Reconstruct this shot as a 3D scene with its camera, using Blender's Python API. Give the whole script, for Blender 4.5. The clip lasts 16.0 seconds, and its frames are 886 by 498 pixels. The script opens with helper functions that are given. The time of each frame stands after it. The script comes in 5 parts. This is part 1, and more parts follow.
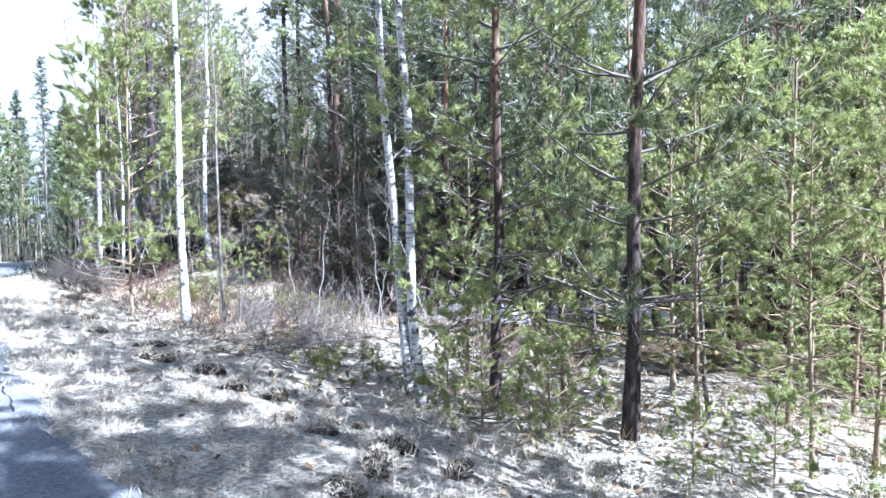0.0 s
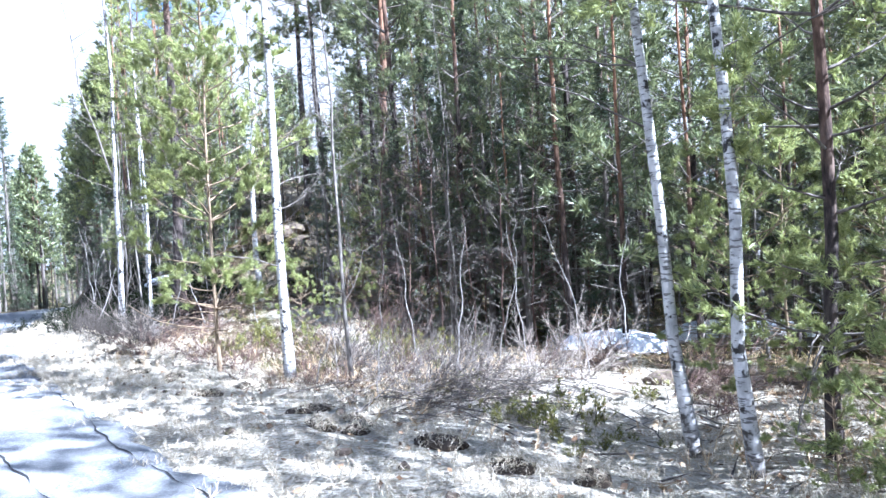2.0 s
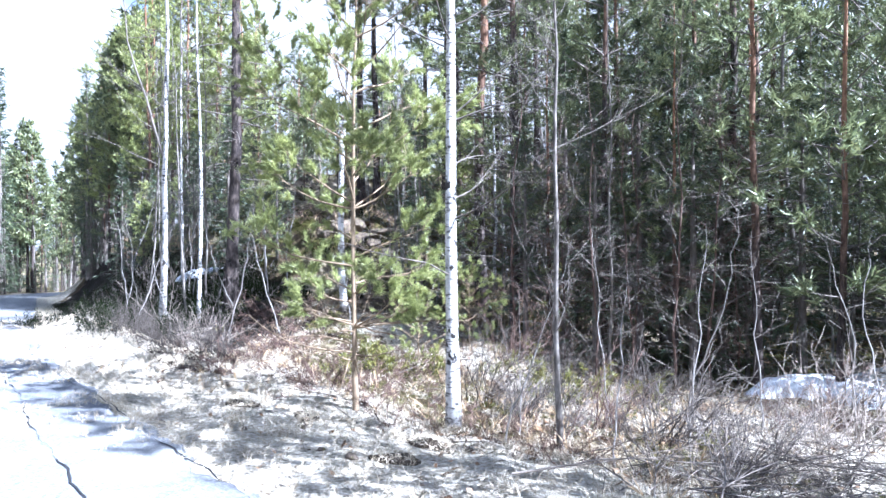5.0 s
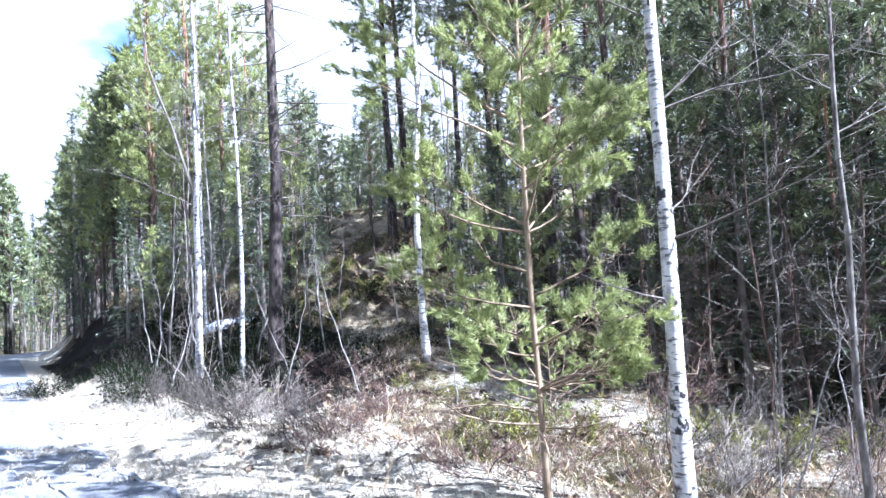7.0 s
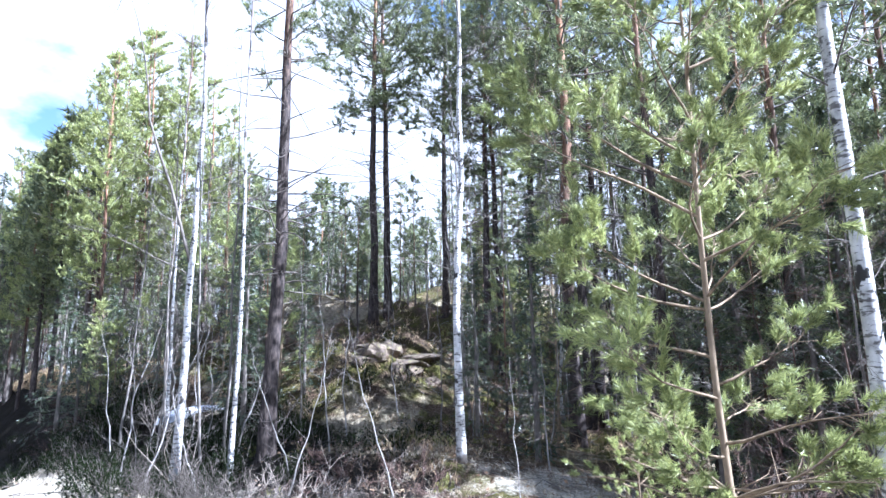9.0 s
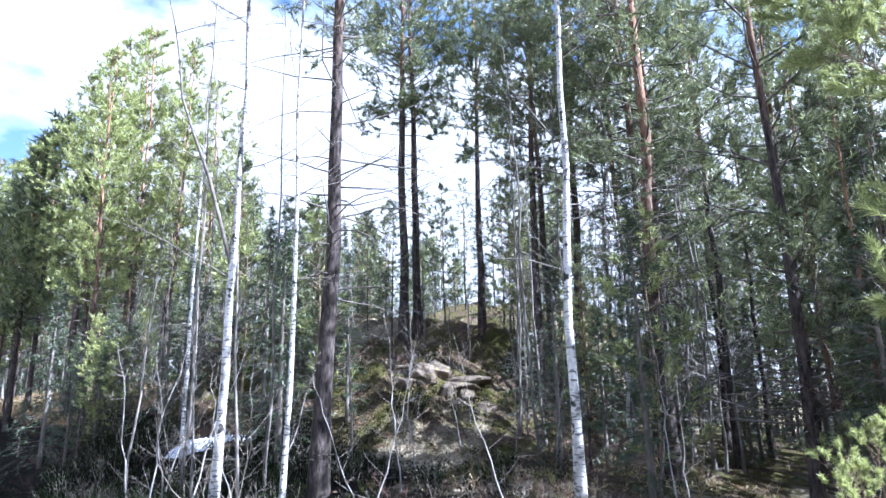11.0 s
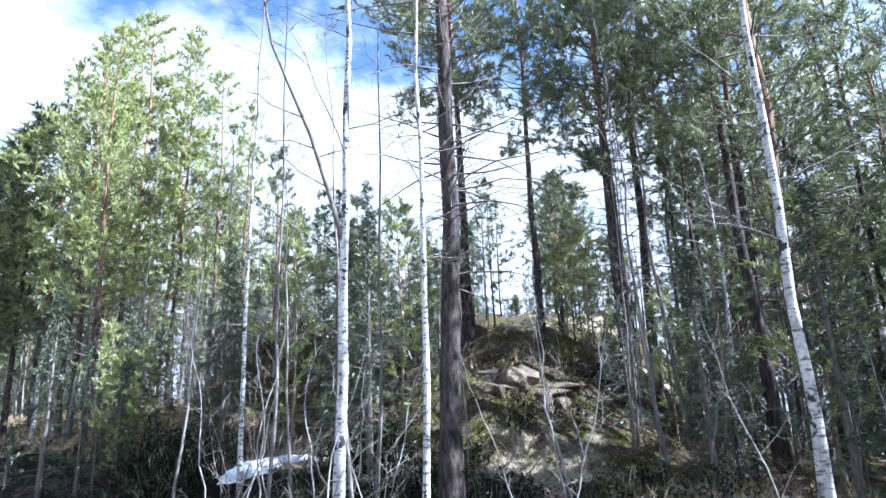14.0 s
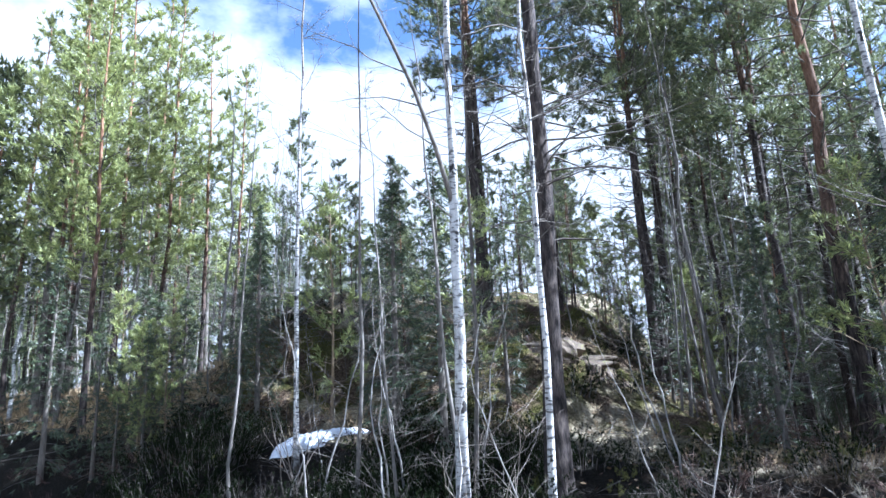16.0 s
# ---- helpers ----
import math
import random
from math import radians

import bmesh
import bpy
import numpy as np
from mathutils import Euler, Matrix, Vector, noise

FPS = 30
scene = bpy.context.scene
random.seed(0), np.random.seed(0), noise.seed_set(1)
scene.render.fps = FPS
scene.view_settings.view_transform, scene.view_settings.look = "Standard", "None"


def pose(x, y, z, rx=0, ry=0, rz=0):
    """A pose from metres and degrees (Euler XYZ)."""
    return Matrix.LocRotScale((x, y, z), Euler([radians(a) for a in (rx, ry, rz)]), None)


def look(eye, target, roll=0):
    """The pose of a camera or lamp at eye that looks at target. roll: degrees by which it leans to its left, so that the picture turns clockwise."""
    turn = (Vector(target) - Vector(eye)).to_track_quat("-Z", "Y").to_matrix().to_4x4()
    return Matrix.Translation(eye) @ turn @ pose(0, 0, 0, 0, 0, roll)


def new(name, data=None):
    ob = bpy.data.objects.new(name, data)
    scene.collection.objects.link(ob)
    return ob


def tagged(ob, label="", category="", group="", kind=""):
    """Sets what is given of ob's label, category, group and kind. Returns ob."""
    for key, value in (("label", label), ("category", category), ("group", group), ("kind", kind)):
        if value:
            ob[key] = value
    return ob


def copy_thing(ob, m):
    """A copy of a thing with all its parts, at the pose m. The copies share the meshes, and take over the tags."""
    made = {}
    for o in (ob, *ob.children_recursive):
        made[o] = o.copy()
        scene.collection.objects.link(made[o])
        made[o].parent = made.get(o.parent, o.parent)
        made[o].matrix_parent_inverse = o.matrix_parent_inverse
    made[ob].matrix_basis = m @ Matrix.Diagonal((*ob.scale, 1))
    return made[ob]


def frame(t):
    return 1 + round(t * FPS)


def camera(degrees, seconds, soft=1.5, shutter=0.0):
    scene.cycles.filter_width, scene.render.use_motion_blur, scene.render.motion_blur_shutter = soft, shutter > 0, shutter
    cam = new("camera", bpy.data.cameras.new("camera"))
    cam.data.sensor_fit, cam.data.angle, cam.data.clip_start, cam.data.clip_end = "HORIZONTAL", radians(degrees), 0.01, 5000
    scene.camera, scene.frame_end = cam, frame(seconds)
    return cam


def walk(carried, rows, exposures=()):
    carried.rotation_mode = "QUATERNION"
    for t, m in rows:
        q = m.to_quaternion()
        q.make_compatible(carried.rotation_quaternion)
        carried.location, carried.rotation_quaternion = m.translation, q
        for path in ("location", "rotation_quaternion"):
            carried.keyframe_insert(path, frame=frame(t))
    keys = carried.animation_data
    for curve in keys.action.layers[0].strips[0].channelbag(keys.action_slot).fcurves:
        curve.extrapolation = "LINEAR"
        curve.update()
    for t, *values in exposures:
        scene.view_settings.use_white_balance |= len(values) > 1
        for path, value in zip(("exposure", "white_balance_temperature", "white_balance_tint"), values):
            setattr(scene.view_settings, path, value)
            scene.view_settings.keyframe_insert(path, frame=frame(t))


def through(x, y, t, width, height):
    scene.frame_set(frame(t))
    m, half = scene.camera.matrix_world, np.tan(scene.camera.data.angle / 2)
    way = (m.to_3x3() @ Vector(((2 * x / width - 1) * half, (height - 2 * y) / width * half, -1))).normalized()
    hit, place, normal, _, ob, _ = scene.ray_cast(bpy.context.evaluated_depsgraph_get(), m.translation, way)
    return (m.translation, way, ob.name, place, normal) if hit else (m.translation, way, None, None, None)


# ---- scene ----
cam = camera(68.7, 16.0, soft=1.5)
# seconds, eye, and the turns of pose()
ROWS = [
    (0.0, 0.532, 0.496, 1.600, 87.00, 0.79, 6.57),
    (0.5, -0.232, 0.908, 1.585, 90.01, 2.38, 6.84),
    (1.0, -0.995, 1.309, 1.568, 88.33, 5.16, 3.04),
    (1.5, -1.778, 1.697, 1.555, 91.61, 3.22, 4.50),
    (2.0, -2.505, 2.046, 1.551, 89.36, 3.70, 3.13),
    (2.5, -3.135, 2.434, 1.549, 89.96, 2.47, 2.01),
    (3.0, -3.655, 2.777, 1.554, 90.90, 1.94, 2.26),
    (3.2, -3.844, 2.884, 1.561, 88.14, 2.16, 1.64),
    (5.3, -5.568, 4.648, 1.656, 89.89, 0.21, 1.95),
    (5.5, -5.784, 4.853, 1.656, 88.22, 1.52, 2.64),
    (6.0, -6.337, 5.372, 1.754, 92.34, 2.99, 3.32),
    (6.5, -6.841, 5.758, 1.704, 91.87, 2.73, 2.30),
    (7.0, -7.275, 6.099, 1.703, 92.90, 3.25, 0.05),
    (7.5, -7.772, 6.475, 1.709, 95.58, 2.21, -0.30),
    (8.0, -8.216, 6.766, 1.702, 94.32, 2.03, -1.43),
    (8.5, -8.635, 6.990, 1.676, 98.28, 0.56, -4.31),
    (9.0, -9.098, 7.107, 1.629, 101.17, 0.97, -7.10),
    (9.5, -9.538, 7.524, 1.616, 103.07, 0.61, -8.06),
    (10.0, -10.002, 8.046, 1.603, 104.26, 1.37, -8.31),
    (10.2, -10.146, 8.272, 1.609, 102.90, 0.99, -8.39),
    (12.3, -11.287, 10.094, 1.512, 105.00, 0.78, -12.53),
    (12.5, -11.424, 10.267, 1.517, 103.94, 0.25, -12.88),
    (13.0, -11.870, 10.647, 1.499, 104.36, 1.93, -12.26),
    (13.5, -12.281, 10.899, 1.481, 105.80, 2.62, -13.57),
    (14.0, -12.790, 11.221, 1.424, 105.44, 2.15, -13.51),
    (14.5, -13.311, 11.383, 1.438, 106.93, 3.05, -14.02),
    (15.0, -13.842, 11.750, 1.344, 104.16, 2.27, -15.16),
    (15.5, -14.271, 11.961, 1.266, 102.83, 1.32, -17.53),
    (16.0, -14.778, 12.078, 1.312, 103.83, 2.58, -19.50),
]
EXPOSURES = [(0.0, 2.53, 4900, 14), (3.0, 2.8, 4950, 15), (7.0, 2.65, 4950, 16), (10.0, 2.65, 4950, 16), (12.5, 2.65, 5000, 14), (16.0, 2.4, 4900, 11)]
walk(cam, [(t, pose(*p)) for t, *p in ROWS], EXPOSURES)

# ---- sky and sun ----
SUN_WAY = Vector((0.92, -0.39, 0.0)).normalized()      # level direction towards the sun
SUN_HIGH = 42.0
world = bpy.data.worlds.new("sky")
scene.world = world
world.use_nodes = True
wn, wl = world.node_tree.nodes, world.node_tree.links
wn.clear()
sky = wn.new("ShaderNodeTexSky")
sky.sky_type = "NISHITA"
sky.sun_disc = False
sky.sun_elevation = radians(SUN_HIGH)
sky.sun_rotation = math.atan2(SUN_WAY.x, SUN_WAY.y)
sky.altitude, sky.air_density, sky.dust_density = 50, 1.0, 0.6
wc = wn.new("ShaderNodeTexCoord")
wmap = wn.new("ShaderNodeMapping")
wmap.inputs["Scale"].default_value = (1.6, 1.6, 2.8)
wmap.inputs["Location"].default_value = (0.35, 0.9, 0.2)
cloud = wn.new("ShaderNodeTexNoise")
cloud.inputs["Scale"].default_value, cloud.inputs["Detail"].default_value, cloud.inputs["Roughness"].default_value = 1.7, 7, 0.55
cramp = wn.new("ShaderNodeValToRGB")
cramp.color_ramp.elements[0].position, cramp.color_ramp.elements[1].position = 0.33, 0.44
cmix = wn.new("ShaderNodeMix")
cmix.data_type = "RGBA"
cmix.inputs["B"].default_value = (5.6, 5.6, 5.6, 1)
wbg = wn.new("ShaderNodeBackground")
wbg.inputs["Strength"].default_value = 0.05
wout = wn.new("ShaderNodeOutputWorld")
wl.new(wc.outputs["Generated"], wmap.inputs["Vector"])
wl.new(wmap.outputs["Vector"], cloud.inputs["Vector"])
# low white cloud near the horizon, clearing towards the zenith
wsep = wn.new("ShaderNodeSeparateXYZ")
wthin = wn.new("ShaderNodeMath")
wthin.operation = "MULTIPLY_ADD"
wthin.inputs[1].default_value, wthin.inputs[2].default_value = -0.42, 0.155
wsum = wn.new("ShaderNodeMath")
wsum.operation = "ADD"
wl.new(wc.outputs["Generated"], wsep.inputs["Vector"])
wl.new(wsep.outputs["Z"], wthin.inputs[0])
wl.new(wthin.outputs[0], wsum.inputs[0])
wl.new(cloud.outputs["Fac"], wsum.inputs[1])
wl.new(wsum.outputs[0], cramp.inputs["Fac"])
wl.new(cramp.outputs["Color"], cmix.inputs["Factor"])
wl.new(sky.outputs["Color"], cmix.inputs["A"])
wl.new(cmix.outputs["Result"], wbg.inputs["Color"])
wl.new(wbg.outputs["Background"], wout.inputs["Surface"])

sun = new("sun", bpy.data.lights.new("sun", "SUN"))
sun.data.energy, sun.data.angle, sun.data.color = 5.0, radians(0.55), (1.0, 0.97, 0.91)
_way = Vector((SUN_WAY.x, SUN_WAY.y, math.tan(radians(SUN_HIGH))))
sun.matrix_world = look(_way * 60, (0, 0, 0))


# ---- materials ----
class Mat:
    """A small helper round a node material."""

    def __init__(self, name, rough=0.8, spec=0.3):
        self.m = bpy.data.materials.new(name)
        self.m.use_nodes = True
        self.n, self.l = self.m.node_tree.nodes, self.m.node_tree.links
        self.b = self.n["Principled BSDF"]
        self.b.inputs["Roughness"].default_value = rough
        self.b.inputs["Specular IOR Level"].default_value = spec

    def node(self, kind, **inputs):
        n = self.n.new(kind)
        for k, v in inputs.items():
            self.put(v, n.inputs[k.replace("_", " ")])
        return n

    def put(self, v, socket):
        if isinstance(v, bpy.types.NodeSocket):
            self.l.new(v, socket)
        else:
            socket.default_value = v

    def coords(self, kind="Object", scale=(1, 1, 1)):
        if kind == "Position":
            src = self.n.new("ShaderNodeNewGeometry").outputs["Position"]
        else:
            src = self.n.new("ShaderNodeTexCoord").outputs[kind]
        return self.node("ShaderNodeMapping", Vector=src, Scale=scale).outputs["Vector"]

    def noise(self, vec, scale, detail=5, rough=0.55):
        return self.node("ShaderNodeTexNoise", Vector=vec, Scale=scale, Detail=detail, Roughness=rough).outputs["Fac"]

    def ramp(self, fac, *stops):
        n = self.node("ShaderNodeValToRGB", Fac=fac)
        e = n.color_ramp.elements
        while len(e) < len(stops):
            e.new(0.5)
        for el, (p, c) in zip(e, stops):
            el.position = p
            el.color = (*c, 1) if len(c) == 3 else c
        return n.outputs["Color"]

    def mix(self, fac, a, b, mode="MIX"):
        n = self.n.new("ShaderNodeMix")
        n.data_type, n.blend_type = "RGBA", mode
        for v, s in ((fac, n.inputs["Factor"]), (a, n.inputs["A"]), (b, n.inputs["B"])):
            if isinstance(v, tuple) and len(v) == 3:
                v = (*v, 1)
            self.put(v, s)
        return n.outputs["Result"]

    def math(self, op, a, b=0.5):
        n = self.n.new("ShaderNodeMath")
        n.operation = op
        self.put(a, n.inputs[0]), self.put(b, n.inputs[1])
        return n.outputs[0]

    def colour(self, v):
        self.put(v, self.b.inputs["Base Color"])
        return self

    def bump(self, height, strength=0.4, distance=0.02):
        n = self.node("ShaderNodeBump", Height=height, Strength=strength, Distance=distance)
        self.l.new(n.outputs["Normal"], self.b.inputs["Normal"])
        return self

    def random(self):
        return self.n.new("ShaderNodeObjectInfo").outputs["Random"]

    def island(self):
        return self.n.new("ShaderNodeNewGeometry").outputs["Random Per Island"]


def leafy(name, dark, mid, light, through=0.25, rough=0.42, spec=0.5):
    """Needles and leaves: colour differs from clump to clump, some light comes through."""
    k = Mat(name, rough, spec)
    big = k.noise(k.coords("Position"), 1.3, 3)
    isl = k.island()
    f = k.math("ADD", k.math("MULTIPLY", isl, 0.55), k.math("MULTIPLY", big, 0.5))
    c = k.ramp(f, (0.18, dark), (0.5, mid), (0.85, light))
    tree = k.random()
    c = k.mix(k.math("MULTIPLY", tree, 0.35), c, mid)
    k.colour(c)
    tl = k.node("ShaderNodeBsdfTranslucent", Color=c)
    mx = k.node("ShaderNodeMixShader", Fac=through)
    k.l.new(k.b.outputs["BSDF"], mx.inputs[1])
    k.l.new(tl.outputs["BSDF"], mx.inputs[2])
    k.l.new(mx.outputs["Shader"], k.n["Material Output"].inputs["Surface"])
    return k.m


NEEDLE = leafy("pine_needles", (0.022, 0.034, 0.016), (0.135, 0.16, 0.075), (0.4, 0.415, 0.19), 0.32)
# also carries sunlight painted onto older pines as a lighter needle colour
NEEDLE_YOUNG_AND_SUNLIT = leafy("young_and_sunlit_pine_needles", (0.05, 0.075, 0.024), (0.285, 0.315, 0.115), (0.52, 0.53, 0.2), 0.42)
NEEDLE_SPRUCE = leafy("spruce_needles", (0.018, 0.03, 0.016), (0.045, 0.064, 0.032), (0.10, 0.125, 0.05), 0.15)
# evergreen leaf taken near black: the hollow's shade is in this colour
SHRUB_LEAF_SHADED = leafy("shade_darkened_shrub_leaves", (0.005, 0.008, 0.004), (0.011, 0.016, 0.007), (0.026, 0.034, 0.013), 0.1, 0.95, 0.03)
MOSS_LEAF = leafy("undergrowth_leaves", (0.05, 0.06, 0.015), (0.14, 0.14, 0.03), (0.28, 0.25, 0.06), 0.25)


def make_birch_bark():
    k = Mat("birch_bark", 0.6, 0.3)
    v = k.coords("Object")
    base = k.ramp(k.noise(k.coords("Object", (6, 6, 3)), 2.2, 6), (0.3, (0.27, 0.26, 0.25)), (0.6, (0.56, 0.545, 0.525)))
    dash = k.noise(k.coords("Object", (9, 9, 34)), 1.0, 4, 0.6)
    dashes = k.ramp(dash, (0.54, (0, 0, 0)), (0.59, (1, 1, 1)))
    c = k.mix(k.math("MULTIPLY", dashes, 0.82), base, (0.05, 0.042, 0.038))
    knot = k.noise(k.coords("Object", (5, 5, 4.5)), 1.3, 4, 0.6)
    knots = k.ramp(knot, (0.575, (0, 0, 0)), (0.62, (1, 1, 1)))
    c = k.mix(knots, c, (0.025, 0.022, 0.02))
    # young wood near the top is brown
    top = k.node("ShaderNodeSeparateXYZ", Vector=k.coords("Generated")).outputs["Z"]
    c = k.mix(k.ramp(k.math("ADD", top, k.math("MULTIPLY", knot, 0.3)), (0.62, (0, 0, 0)), (0.92, (1, 1, 1))), c, (0.12, 0.085, 0.07))
    # the old bark at the foot is cracked and dark
    z = k.node("ShaderNodeSeparateXYZ", Vector=v).outputs["Z"]
    foot = k.math("ADD", k.math("MULTIPLY", z, -1.3), k.math("MULTIPLY", knot, 2.0))
    c = k.mix(k.ramp(foot, (0.55, (0, 0, 0)), (0.95, (1, 1, 1))), c, (0.07, 0.06, 0.05))
    k.colour(c)
    k.bump(k.math("ADD", dash, knot), 0.5, 0.012)
    return k.m


def make_pine_bark(name="pine_bark", lo=0.58, hi=0.9):
    k = Mat(name, 0.9, 0.15)
    plates = k.noise(k.coords("Object", (9, 9, 2.4)), 2.0, 7, 0.65)
    low = k.ramp(plates, (0.35, (0.014, 0.012, 0.012)), (0.5, (0.052, 0.042, 0.038)), (0.7, (0.12, 0.095, 0.08)))
    high = k.ramp(plates, (0.3, (0.11, 0.055, 0.032)), (0.55, (0.27, 0.15, 0.09)), (0.8, (0.4, 0.27, 0.18)))
    z = k.node("ShaderNodeSeparateXYZ", Vector=k.coords("Generated")).outputs["Z"]
    f = k.math("ADD", z, k.math("MULTIPLY", plates, 0.25))
    k.colour(k.mix(k.ramp(f, (lo, (0, 0, 0)), (hi, (1, 1, 1))), low, high))
    k.bump(plates, 0.9, 0.03)
    return k.m


def make_plain_bark(name, a, b, c, scale=3.0):
    k = Mat(name, 0.85, 0.2)
    f = k.noise(k.coords("Object", (6, 6, 2)), scale, 5, 0.6)
    col = k.ramp(f, (0.3, a), (0.52, b), (0.75, c))
    col = k.mix(k.math("MULTIPLY", k.random(), 0.5), col, k.mix(0.5, b, c))
    k.colour(col)
    k.bump(f, 0.4, 0.01)
    return k.m


BIRCH = make_birch_bark()
PINE = make_pine_bark()
PINE_RED = make_pine_bark("orange_pine_bark", 0.3, 0.75)
SAPLING_BARK = make_plain_bark("young_pine_bark", (0.07, 0.052, 0.034), (0.2, 0.148, 0.095), (0.36, 0.27, 0.18))
GREY_BARK = make_plain_bark("grey_bark", (0.035, 0.03, 0.026), (0.13, 0.115, 0.1), (0.32, 0.29, 0.26))
DEAD_TWIG = make_plain_bark("dead_twigs", (0.032, 0.026, 0.021), (0.11, 0.094, 0.08), (0.26, 0.23, 0.2))
RED_TWIG = make_plain_bark("reddish_twigs", (0.03, 0.018, 0.014), (0.085, 0.052, 0.04), (0.18, 0.125, 0.1))
GREY_TWIG = make_plain_bark("grey_twigs", (0.08, 0.072, 0.065), (0.24, 0.22, 0.2), (0.46, 0.43, 0.4))
DARK_TWIG = make_plain_bark("dark_twigs", (0.016, 0.013, 0.011), (0.05, 0.041, 0.034), (0.13, 0.11, 0.092))
PALE_TWIG = make_plain_bark("pale_twigs", (0.08, 0.062, 0.05), (0.2, 0.165, 0.135), (0.42, 0.37, 0.31))


def make_ground():
    k = Mat("forest_ground", 0.95, 0.1)
    p = k.coords("Position")
    big = k.noise(p, 0.35, 4, 0.6)
    mid = k.noise(p, 1.7, 6, 0.65)
    fine = k.noise(p, 22, 6, 0.7)
    straw = k.ramp(fine, (0.3, (0.14, 0.115, 0.08)), (0.46, (0.4, 0.355, 0.275)), (0.64, (0.66, 0.61, 0.51)))
    tuft = k.noise(p, 5.5, 5, 0.7)
    straw = k.mix(k.ramp(tuft, (0.32, (0.65, 0.65, 0.65)), (0.43, (0, 0, 0))), straw, (0.085, 0.062, 0.04))
    litter = k.ramp(fine, (0.32, (0.022, 0.015, 0.01)), (0.5, (0.09, 0.062, 0.04)), (0.7, (0.25, 0.185, 0.125)))
    moss = k.ramp(fine, (0.3, (0.022, 0.024, 0.008)), (0.55, (0.085, 0.08, 0.022)), (0.75, (0.21, 0.18, 0.055)))
    wild = k.mix(k.ramp(mid, (0.42, (0, 0, 0)), (0.56, (1, 1, 1))), litter, moss)
    dull = k.ramp(fine, (0.3, (0.12, 0.09, 0.055)), (0.5, (0.33, 0.27, 0.18)), (0.7, (0.55, 0.48, 0.36)))
    wild = k.mix(k.ramp(k.math("ADD", big, k.math("MULTIPLY", mid, 0.35)), (0.72, (0, 0, 0)), (0.8, (1, 1, 1))), wild, dull)
    # dry grass along the road, forest floor away from it
    edge = k.n.new("ShaderNodeAttribute")
    edge.attribute_name = "verge"
    f = k.math("ADD", edge.outputs["Fac"], k.math("MULTIPLY", k.math("SUBTRACT", mid, 0.5), 1.4))
    # dark soil taken near black, with the trees' shade painted into it
    shaded_soil = k.ramp(fine, (0.35, (0.006, 0.005, 0.004)), (0.6, (0.022, 0.018, 0.013)), (0.8, (0.07, 0.055, 0.035)))
    in_hollow = k.n.new("ShaderNodeAttribute")
    in_hollow.attribute_name = "shaded_soil"
    w = k.math("ADD", in_hollow.outputs["Fac"], k.math("MULTIPLY", k.math("SUBTRACT", mid, 0.5), 1.2))
    wild = k.mix(k.ramp(w, (0.42, (0, 0, 0)), (0.6, (1, 1, 1))), wild, shaded_soil)
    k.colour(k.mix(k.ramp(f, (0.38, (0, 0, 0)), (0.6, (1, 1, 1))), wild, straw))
    k.bump(k.math("ADD", k.math("ADD", k.math("MULTIPLY", fine, 0.6), mid), k.math("MULTIPLY", tuft, 0.8)), 1.0, 0.12)
    return k.m


def make_road():
    k = Mat("worn_asphalt", 0.75, 0.3)
    p = k.coords("Position")
    grit = k.noise(p, 90, 4, 0.7)
    wear = k.noise(p, 1.1, 5, 0.6)
    stone = k.noise(p, 30, 3, 0.6)
    c = k.ramp(k.math("ADD", k.math("MULTIPLY", grit, 0.6), k.math("MULTIPLY", stone, 0.4)), (0.34, (0.055, 0.058, 0.064)), (0.5, (0.15, 0.155, 0.165)), (0.66, (0.31, 0.315, 0.325)))
    c = k.mix(k.ramp(wear, (0.45, (0, 0, 0)), (0.7, (0.6, 0.6, 0.6))), c, (0.3, 0.295, 0.285))
    k.colour(c)
    k.bump(grit, 0.8, 0.008)
    return k.m


def make_rock():
    k = Mat("lichen_rock", 0.9, 0.2)
    p = k.coords("Position")
    f = k.noise(p, 3.0, 8, 0.65)
    g = k.noise(p, 14, 5, 0.6)
    c = k.ramp(f, (0.32, (0.035, 0.03, 0.027)), (0.5, (0.115, 0.088, 0.066)), (0.68, (0.24, 0.19, 0.14)))
    c = k.mix(k.ramp(g, (0.55, (0, 0, 0)), (0.65, (0.8, 0.8, 0.8))), c, (0.2, 0.19, 0.07))
    k.colour(c)
    k.bump(k.math("ADD", f, g), 0.8, 0.05)
    return k.m


def make_snow():
    k = Mat("old_snow", 0.6, 0.3)
    p = k.coords("Position")
    f = k.noise(p, 9, 6, 0.6)
    c = k.ramp(f, (0.28, (0.42, 0.40, 0.37)), (0.45, (0.74, 0.76, 0.80)), (0.7, (0.86, 0.88, 0.92)))
    k.colour(c)
    k.bump(f, 0.9, 0.06)
    return k.m


def make_grass(name, a, b, c):
    k = Mat(name, 0.8, 0.2)
    k.colour(k.ramp(k.island(), (0.0, a), (0.5, b), (1.0, c)))
    return k.m


GROUND, ROAD, ROCK, SNOW = make_ground(), make_road(), make_rock(), make_snow()
STRAW = make_grass("dry_grass_blades", (0.24, 0.19, 0.12), (0.46, 0.4, 0.3), (0.7, 0.64, 0.52))
BROWN_GRASS = make_grass("brown_grass_blades", (0.22, 0.14, 0.07), (0.42, 0.3, 0.17), (0.6, 0.48, 0.3))

# ---- the lie of the land ----
# s runs along the road from the first eye, d across it towards the forest
US, UD = Vector((-0.781, 0.625)), Vector((0.625, 0.781))


def world_xy(s, d):
    return US.x * s + UD.x * d, US.y * s + UD.y * d


